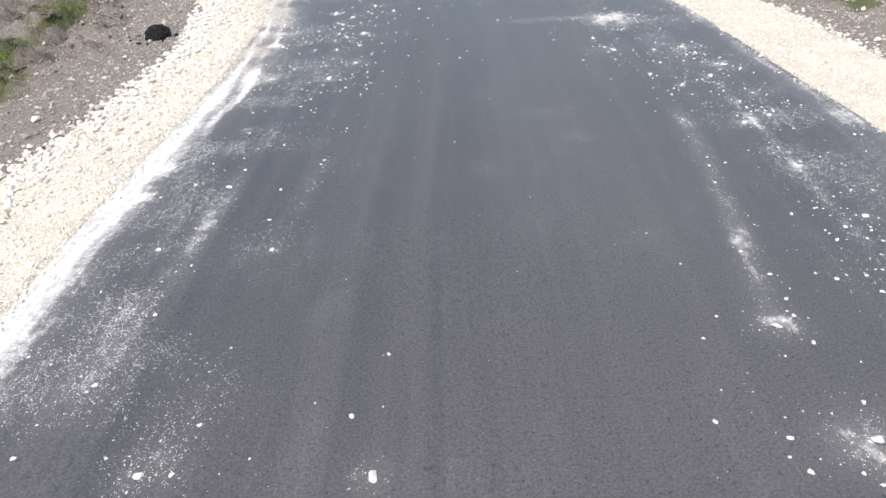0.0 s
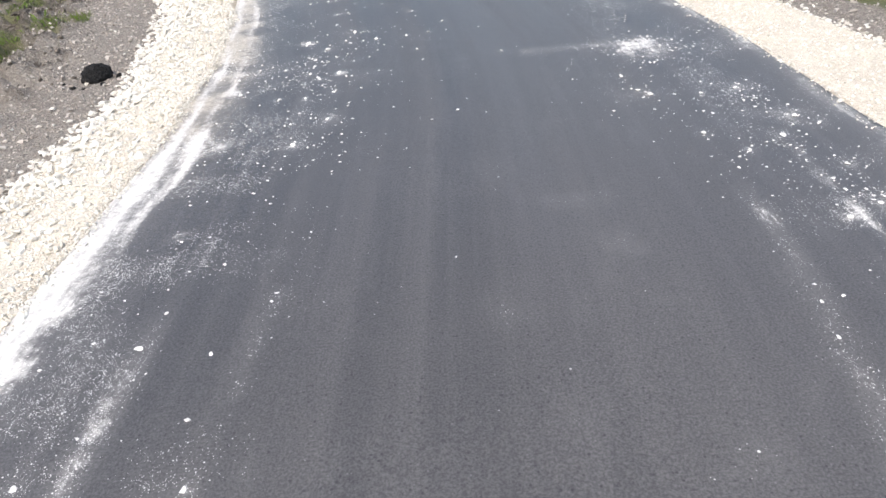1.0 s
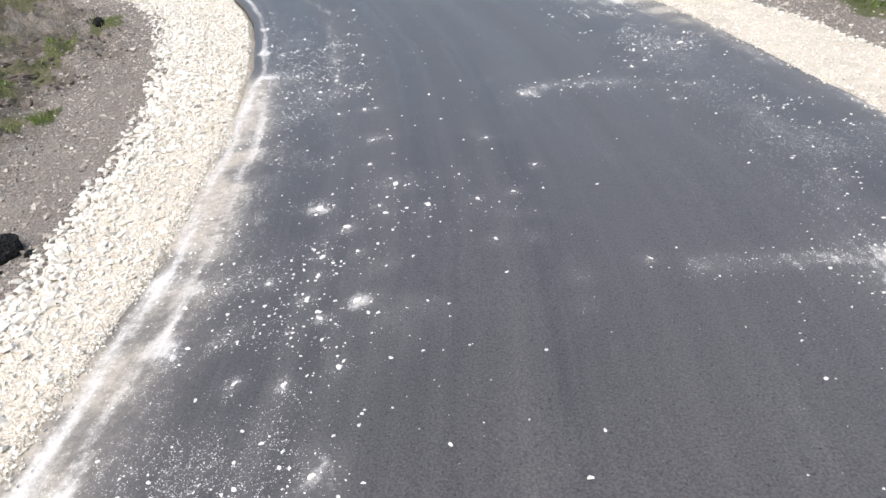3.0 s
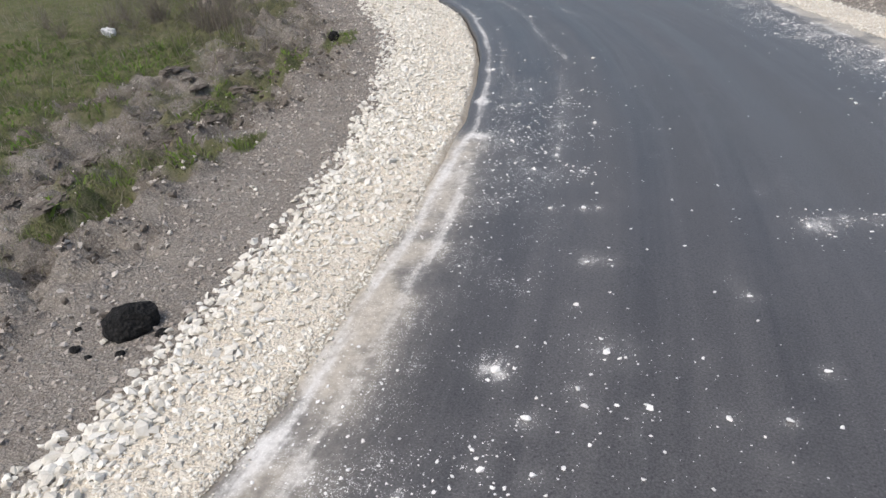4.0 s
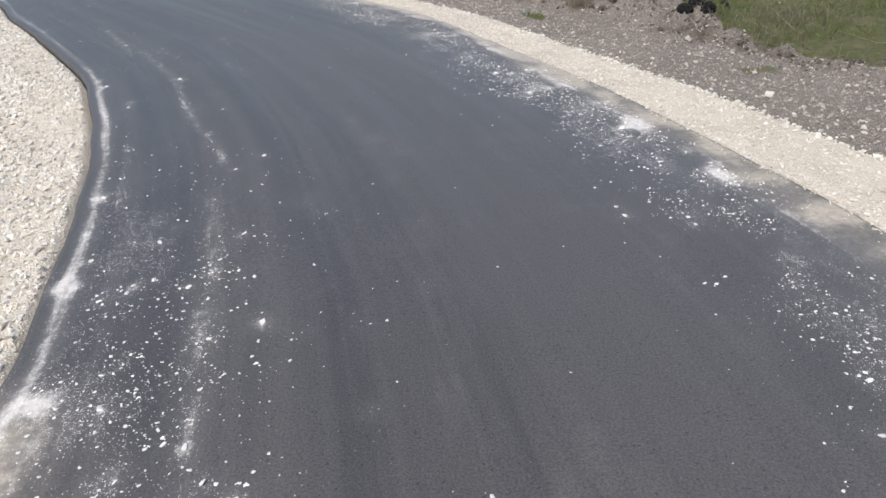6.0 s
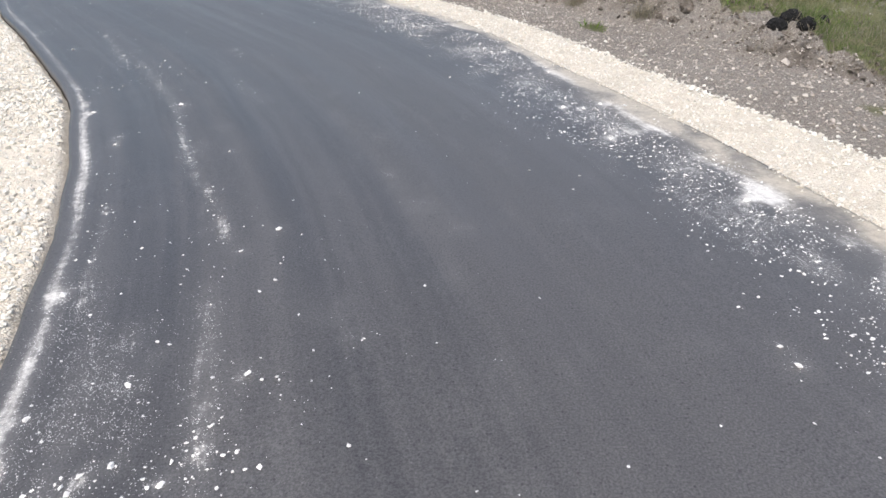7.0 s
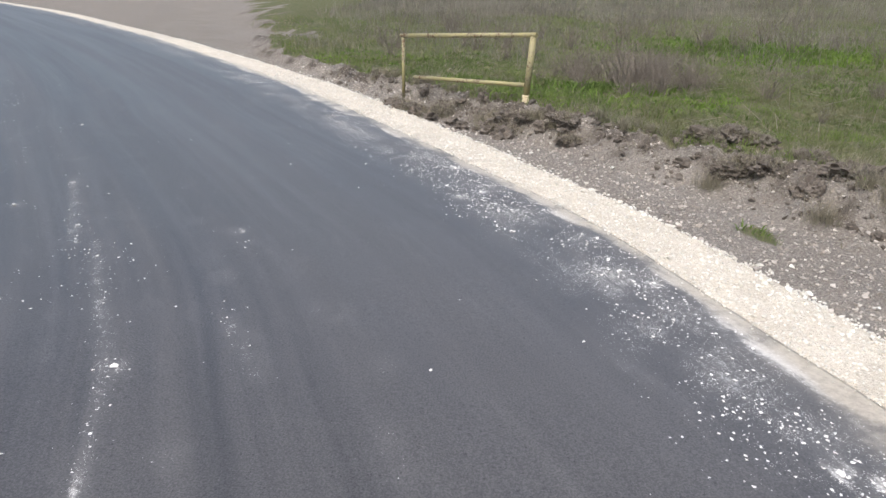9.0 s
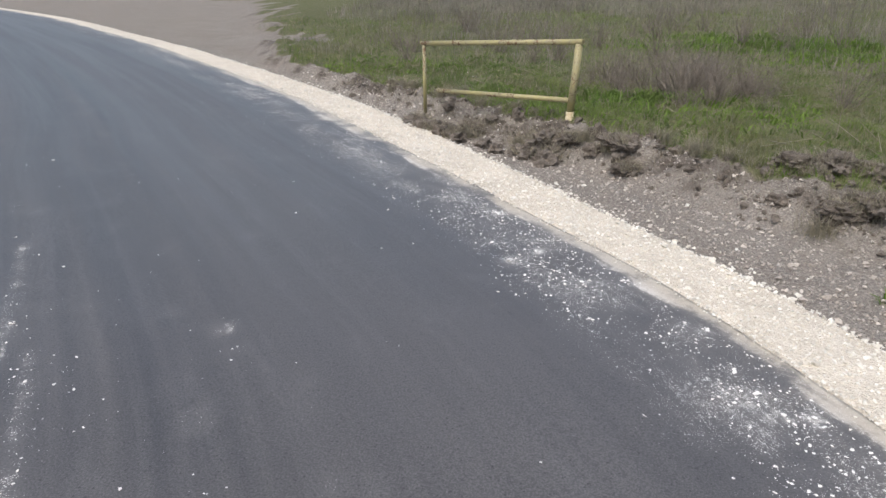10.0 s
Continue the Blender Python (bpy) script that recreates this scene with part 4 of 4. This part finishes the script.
# a ragged fringe of dry roots and grass on the torn edge
x, y, z, grass, torn, inside, on_right, out = over_ground(120000, -7, 5.5, 5, 24)
keep = (np.abs(inside - 0.1) < 0.35) & (rng.uniform(0, 1, len(x)) < np.where(on_right & (y > 14), 0.8, 0.25) * smooth(bumps(x, y, 2.0, 165, 2), 0.35, 0.6))
n = int(keep.sum())
fringe = blades("dry_fringe", x[keep], y[keep], z[keep], rng.gamma(4, 0.03, n), np.full(n, 0.004), rng.uniform(0.4, 1.4, n), STRAW)
tagged(fringe, "matted dry grass and roots along the torn turf edge", "dry grass", kind="stuff")

# thatch of dead grass over the torn left bank
x, y, z, grass, torn, inside, on_right, out = over_ground(150000, -9, -3, 4.5, 15)
keep = ~on_right & (inside > 0.05) & (rng.uniform(0, 1, len(x)) < 0.15 + 0.6 * smooth(bumps(x, y, 1.6, 166, 3), 0.42, 0.6))
n = int(keep.sum())
thatch = blades("dead_thatch", x[keep], y[keep], z[keep], rng.gamma(3, 0.014, n), np.full(n, 0.0045), rng.uniform(0.7, 2.0, n), THATCH)
tagged(thatch, "short grey-brown dead grass thatch over torn soil", "dead grass", kind="stuff")
# tall dead grass that stands in the field behind
x, y, z, grass, torn, inside, on_right, out = over_ground(110000, -30, 20, 9, 60)
thick = np.where(on_right, smooth(inside, 1.6, 3.2) * smooth(y, 22.5, 26) * smooth(bumps(x, y, 0.45, 140, 3), 0.5, 0.62), 1.6 * smooth(inside, 1.6, 3.0) * smooth(bumps(x, y, 0.4, 141, 3), 0.38, 0.55))
keep = rng.uniform(0, 1, len(x)) < thick * np.where(on_right, 0.18, 0.3)
n = int(keep.sum())
tall = blades("tall_dead_grass", x[keep], y[keep], z[keep], rng.gamma(5, 0.05, n), np.where(y[keep] > 28, 0.012, 0.005), rng.uniform(0.1, 0.8, n), TWIG)
tagged(tall, "tall grey-brown dead grass standing in the field", "dead grass", kind="stuff")


x, y, z, grass, torn, inside, on_right, out = over_ground(60000, -9, 26, 25, 62)
keep = (inside > 2.0) & on_right & (rng.uniform(0, 1, len(x)) < 0.8 * smooth(bumps(x, y, 0.4, 150, 4) + 0.012 * (y - 30), 0.5, 0.75))
n = int(keep.sum())
brush = blades("far_brush", x[keep], y[keep], z[keep], rng.gamma(4, 0.10, n), 0.00035 * y[keep], rng.uniform(0.1, 0.9, n), TWIG)
tagged(brush, "grey-brown dead brush along the far side of the field", "brush", kind="stuff")


# ---- things ----
def height_at(px, py):
    return float(verge(np.array([px]), np.array([py]))[0][0])


def lump_mesh(name, size, rough, seed, material, flat=0.7, detail=3):
    bm = bmesh.new()
    bmesh.ops.create_icosphere(bm, subdivisions=detail, radius=0.5)
    for v in bm.verts:
        q = v.co * 2.0 + Vector((seed * 7.3, seed * 1.7, 0))
        k = 1 + rough * (0.8 * noise.noise(q) + 0.6 * noise.noise(q * 2.9) + 0.5 * noise.noise(q * 7) + 0.35 * noise.noise(q * 15))
        v.co = Vector((v.co.x * k, v.co.y * k * 0.85, v.co.z * k * flat)) * size
    mesh = bpy.data.meshes.new(name)
    bm.to_mesh(mesh)
    bm.free()
    mesh.materials.append(material)
    return mesh


def lump(name, px, py, size, rough, seed, material, label, category, group, flat=0.7):
    ob = new(name, lump_mesh(name, size, rough, seed, material, flat))
    ob.matrix_basis = pose(px, py, height_at(px, py) + size * flat * 0.12, 0, 0, seed * 47)
    return tagged(ob, label, category, group)


BLACK = "black lump of spilt asphalt mix lying on the soil"
for k, (px, py, size) in enumerate([(-2.66, 6.60, 0.25), (-5.2, 12.65, 0.19), (2.55, 15.12, 0.2), (2.72, 15.22, 0.22), (2.78, 15.0, 0.19), (3.02, 15.2, 0.17)]):
    lump("asphalt_lump", px, py, size, 0.22, k + 1, BITUMEN, BLACK, "asphalt lump", "asphalt lumps", 0.8)
for k, (px, py, size) in enumerate([(-2.78, 6.38, 0.05), (-2.55, 6.42, 0.045), (-2.48, 6.6, 0.06), (-2.44, 6.72, 0.035), (-2.68, 6.36, 0.035), (-2.9, 6.5, 0.03)]):
    lump("asphalt_crumb", px, py, size, 0.4, k + 11, BITUMEN, "small black crumb broken off the asphalt lump", "asphalt crumb", "asphalt crumbs")

x, y, z, grass, torn, inside, on_right, out = over_ground(120000, -7, 5.5, 5, 24)
keep = (np.abs(inside) < 0.6) & (rng.uniform(0, 1, len(x)) < np.where(on_right & (y > 13), 0.45, 0.12) * np.exp(-((inside / 0.3) ** 2)) + 0.3 * torn)
size = rng.gamma(2.0, 0.011, len(x)) + 0.01
crumbs = new("soil_crumbs", strewn("soil_crumbs", np.stack([x, y, z + size * 0.2], 1)[keep], size[keep], CLOD, rng, 0.6))
tagged(crumbs, "dark crumbled soil along the torn grass edge", "soil crumbs", kind="stuff")

pile = random.Random(3)
for k in range(80):
    s = pile.uniform(15.0, 22.5)
    i = int(np.abs(RIGHT[:, 1] - s).argmin())
    turf = float(np.interp(s, [12, 16.5, 18.5, 20, 24], [2.3, 2.1, 1.95, 1.5, 1.2]))
    q = RIGHT[i] - NORMAL[i] * (turf + pile.gauss(-0.02, 0.17))
    lump("soil_clod", float(q[0]), float(q[1]), pile.choice((0.05, 0.06, 0.08, 0.11, 0.17)), 0.75, k + 30, CLOD, "dark torn soil clod with dry roots at the grass edge", "soil clod", "soil clods", 0.8)
for k in range(90):
    s = pile.uniform(5.0, 13.5)
    i = int(np.abs(LEFT[:, 1] - s).argmin())
    q = LEFT[i] + NORMAL[i] * pile.uniform(1.9, 3.6)
    clod = lump("soil_clod", float(q[0]), float(q[1]), pile.uniform(0.05, 0.17), 0.85, k + 130, CLOD, "grey-brown soil clod among patchy grass", "soil clod", "soil clods by the field", 0.45)
    clod.matrix_basis = clod.matrix_basis @ Matrix.Diagonal((pile.uniform(1.1, 2.2), 1, 0.8, 1))


for k, (px, py, size) in enumerate([(-2.15, 20.45, 0.34), (-1.9, 20.2, 0.3), (-1.7, 20.35, 0.26), (-2.4, 20.75, 0.28), (-1.45, 19.75, 0.24), (-1.15, 19.5, 0.22), (-0.95, 19.25, 0.36),
                                   (-0.8, 19.5, 0.24), (-0.45, 19.3, 0.26), (-0.2, 19.05, 0.24), (-1.6, 19.95, 0.22), (-1.3, 20.2, 0.2)]):
    lump("soil_clod", px, py, size * 0.8, 0.8, k + 200, CLOD, "dark torn soil clod heaped under the pipe barrier", "soil clod", "soil clods under the barrier", 0.8)


def tube(bm, a, b, ra, rb, sides=8):
    a, b = Vector(a), Vector(b)
    turn = (b - a).to_track_quat("Z", "Y").to_matrix()
    rings = []
    for end, r in ((a, ra), (b, rb)):
        rings.append([bm.verts.new(end + turn @ Vector((r * math.cos(2 * math.pi * k / sides), r * math.sin(2 * math.pi * k / sides), 0))) for k in range(sides)])
    for k in range(sides):
        bm.faces.new((rings[0][k], rings[0][(k + 1) % sides], rings[1][(k + 1) % sides], rings[1][k]))
    return rings


def pipe(name, a, b, radius, parent, material, label="", hollow=True):
    """A steel pipe with open, thick-walled ends."""
    bm = bmesh.new()
    outer = tube(bm, a, b, radius, radius, 14)
    inner = tube(bm, a, b, radius * 0.82, radius * 0.82, 14)
    for o, i in zip(outer, inner):
        for k in range(14):
            bm.faces.new((o[k], o[(k + 1) % 14], i[(k + 1) % 14], i[k]))
    bmesh.ops.recalc_face_normals(bm, faces=bm.faces)
    for f in bm.faces:
        f.smooth = len(f.verts) == 4 and f.calc_area() > 0.002
    return part(name, bm, material, parent, label)


def pipe_barrier():
    base = Vector((-0.64, 19.98, 0.2))
    root = new("pipe_barrier")
    root.location = base
    near_top, far_top = Vector((-0.61, 19.98, 1.08)) - base, Vector((-2.45, 21.5, 0.905)) - base
    along = (far_top - near_top).normalized()
    pipe("top_rail", near_top - along * 0.06, far_top + along * 0.05, 0.031, root, PIPE)
    pipe("post", (0, 0, 0.10), near_top + Vector((0.01, 0, -0.02)), 0.042, root, PIPE)
    pipe("post_foot", (-0.005, 0.0, -0.25), (0, 0, 0.13), 0.046, root, PIPE_PALE, "pale bare foot of the post")
    pipe("post", far_top + Vector((0.02, 0.0, -0.95)), far_top + Vector((0, 0, -0.02)), 0.025, root, PIPE)
    pipe("lower_rail", Vector((-0.66, 19.98, 0.455)) - base, Vector((-2.24, 21.25, 0.335)) - base, 0.029, root, PIPE)
    return tagged(root, "rusty yellow steel pipe barrier set in torn soil", "barrier")


pipe_barrier()


def weed_mesh(seed, stalks, height, spread):
    r = random.Random(seed)
    bm = bmesh.new()
    for _ in range(stalks):
        p = Vector((r.gauss(0, spread), r.gauss(0, spread), -0.04))
        d = Vector((r.gauss(0, 0.42), r.gauss(0, 0.42), 1)).normalized()
        h, w = height * r.uniform(0.4, 1.1), r.uniform(0.0025, 0.006)
        for k in range(4):
            q = p + d * h / 4
            tube(bm, p, q, w * (1 - 0.2 * k), w * (0.8 - 0.2 * k), 3)
            if k and r.random() < 0.75:
                e = (d + Vector((r.gauss(0, 0.6), r.gauss(0, 0.6), r.uniform(-0.2, 0.4)))).normalized()
                tube(bm, q, q + e * h * r.uniform(0.12, 0.35), w * 0.6, w * 0.2, 3)
            p, d = q, (d + Vector((r.gauss(0, 0.16), r.gauss(0, 0.16), -0.04))).normalized()
    mesh = bpy.data.meshes.new("dead_weed")
    bm.to_mesh(mesh)
    bm.free()
    mesh.materials.append(BARK)
    return mesh


weeds = [weed_mesh(k, 40, 0.75, 0.05) for k in range(4)]
spots = random.Random(11)


def weed(px, py, scale):
    if verge(np.array([px]), np.array([py]))[5][0] < 2.6:
        return
    ob = new("dead_weed", weeds[spots.randrange(4)])
    ob.matrix_basis = pose(px, py, height_at(px, py), 0, 0, spots.uniform(0, 360)) @ Matrix.Scale(scale, 4)
    tagged(ob, "grey leafless clump of dead weed stalks standing in grass", "dead weed", "dead weeds")


for _ in range(26):
    weed(spots.gauss(-8.0, 1.3), spots.gauss(13.6, 1.1), spots.uniform(0.6, 1.1))
for _ in range(70):
    weed(spots.gauss(1.5, 0.7), spots.gauss(23.2, 1.0), spots.uniform(0.45, 1.1))
for _ in range(45):
    weed(spots.uniform(-4, 12), spots.uniform(26, 36), spots.uniform(0.8, 1.5))
for _ in range(10):
    weed(spots.uniform(2.5, 7), spots.uniform(18, 23), spots.uniform(0.4, 0.7))


def stalk(px, py, height, tilt, turn):
    """One pale bent stalk of last year's tall grass."""
    bm = bmesh.new()
    p, d = Vector((0, 0, -0.03)), Vector((math.sin(tilt), 0, math.cos(tilt)))
    for k in range(6):
        q = p + d * height / 6
        tube(bm, p, q, 0.0065 - 0.0008 * k, 0.0057 - 0.0008 * k, 5)
        p, d = q, (d + Vector((0.10 * math.sin(tilt) * k, 0, 0))).normalized()
    ob = part("dry_stalk", bm, STRAW, None)
    ob.matrix_basis = pose(px, py, height_at(px, py), 0, 0, turn)
    tagged(ob, "single pale bent stalk of dry grass standing alone", "dry stalk", "dry stalks")


def tussock(px, py, scale):
    """A tuft of matted dry grass."""
    n = 260
    r = rng.normal(0, 0.07 * scale, (2, n))
    ob = blades("dry_tussock", r[0], r[1], np.zeros(n), rng.gamma(6, 0.03, n) * scale, np.full(n, 0.004), rng.uniform(0.3, 1.3, n), STRAW)
    ob.location = (px, py, height_at(px, py))
    tagged(ob, "tuft of matted grey dry grass on torn soil", "dry tussock", "dry tussocks")


for px, py, scale in ((-1.95, 20.35, 1.1), (-1.7, 20.3, 0.9), (-2.3, 20.7, 1.0), (-0.9, 19.4, 1.2), (-0.5, 19.5, 0.9), (-1.2, 19.9, 0.8), (-0.3, 19.2, 0.8), (0.2, 19.2, 0.9), (1.0, 17.3, 1.0), (1.6, 16.4, 0.9)):
    tussock(px, py, scale)
for _ in range(30):
    s = pile.uniform(15.2, 22.5)
    i = int(np.abs(RIGHT[:, 1] - s).argmin())
    turf = float(np.interp(s, [12, 16.5, 18.5, 20, 24], [2.35, 2.15, 2.0, 1.55, 1.25]))
    q = RIGHT[i] - NORMAL[i] * (turf + pile.gauss(0.05, 0.16))
    tussock(float(q[0]), float(q[1]), pile.uniform(0.4, 0.9))
for px, py, height, tilt, turn in ((2.9, 20.3, 1.1, -0.2, 10), (2.1, 19.6, 0.35, 0.3, 70), (1.9, 20.6, 0.4, 0.25, 200), (3.6, 19.6, 0.4, 0.1, 30), (-7.2, 12.4, 0.7, 0.15, 20),
                                   (-6.9, 12.6, 0.6, -0.2, 60), (-7.5, 13.0, 0.8, 0.2, 140), (-8.6, 9.6, 0.5, 0.4, 100), (-6.7, 13.1, 0.75, 0.1, 200)):
    stalk(px, py, height, tilt, turn)


for _ in range(22):
    stalk(spots.gauss(-6.6, 0.4), spots.gauss(12.0, 0.6), spots.uniform(0.4, 0.85), spots.uniform(-0.25, 0.25), spots.uniform(0, 360))


# x, y, size
TURF_BLOCKS = [(1.16, 18.3, 0.32), (1.38, 18.1, 0.36), (1.62, 17.98, 0.3), (1.18, 17.4, 0.3), (1.42, 17.3, 0.34), (1.9, 17.4, 0.32), (2.02, 16.95, 0.34), (2.3, 16.7, 0.3),
               (-0.2, 19.15, 0.3), (-0.16, 18.85, 0.26), (-0.93, 19.8, 0.4), (-1.13, 19.62, 0.3), (-2.2, 20.75, 0.36), (-2.5, 21.2, 0.36), (-1.75, 20.5, 0.3), (-0.65, 19.6, 0.3)]


def turf_block(px, py, size, seed):
    """A torn-out block of turf: a ragged clod matted with dead grass."""
    root = new("turf_block")
    root.location = (px, py, height_at(px, py) + size * 0.05)
    soil = new("soil", lump_mesh("soil", size, 0.7, seed, CLOD, 0.55, 4))
    soil.parent = root
    soil.matrix_basis = pose(0, 0, 0, 0, 0, seed * 61) @ Matrix.Diagonal((1.3, 1, 1, 1))
    n = 420
    r, a = size * 0.55 * np.sqrt(rng.uniform(0, 1, n)), rng.uniform(0, 2 * np.pi, n)
    top = size * 0.2 * np.sqrt(np.maximum(0, 1 - (r / (size * 0.6)) ** 2))
    mat = blades("dead_grass", r * np.cos(a), r * np.sin(a), top, rng.gamma(4, 0.018, n), np.full(n, 0.0045), rng.uniform(0.6, 1.7, n), STRAW)
    mat.parent = root
    tagged(mat, "matted grey dead grass and roots")
    return tagged(root, "torn dark turf block matted with dead grass", "turf block", "turf blocks")


for k, (px, py, size) in enumerate(TURF_BLOCKS):
    turf_block(px, py, size, k + 3)


def fallen_stalks(count):
    """Pale straws that lie about in the grass, joined."""
    x, y, z, grass, torn, inside, on_right, out = over_ground(count, -9, 8, 7, 26)
    keep = (inside > 0.3) & (rng.uniform(0, 1, count) < np.where(np.hypot(x - 2.1, y - 22.5) < 1.0, 1.0, 0.10))
    bm = bmesh.new()
    for px, py, pz in zip(x[keep], y[keep], z[keep]):
        a, h = spots.uniform(0, 6.28), spots.uniform(0.15, 0.5)
        tube(bm, (px, py, pz + 0.03), (px + h * math.cos(a), py + h * math.sin(a), pz + spots.uniform(0.03, 0.2)), 0.005, 0.003, 4)
    ob = part("fallen_stalks", bm, STRAW, None)
    tagged(ob, "pale dead stalks fallen flat in the grass", "dead stalks", kind="stuff")


fallen_stalks(3500)


def plastic_bag(px, py):
    bm = bmesh.new()
    bmesh.ops.create_icosphere(bm, subdivisions=4, radius=0.5)
    for v in bm.verts:
        q = v.co * 3
        k = 1 + 0.5 * noise.noise(q) + 0.35 * abs(noise.noise(q * 3)) + 0.15 * noise.noise(q * 8)
        v.co = Vector((v.co.x * k * 0.2, v.co.y * k * 0.11, v.co.z * k * (0.10 if v.co.z > 0 else 0.2 * (1 - abs(v.co.x)))))
    ob = part("plastic_bag", bm, PLASTIC, None)
    ob.matrix_basis = pose(px, py, height_at(px, py) + 0.12, 0, 12, 30)
    tagged(ob, "crumpled white plastic bag caught in dead weeds", "plastic bag")


plastic_bag(-8.8, 12.25)

# the larger chips, one by one
singles("limestone_chip", chips[order[:290]], chip_size[order[:290]], CHALK_PIECE, rng, None, "white limestone chip lying loose on the asphalt", "stone chip", "limestone chips on the road", FLAKES)
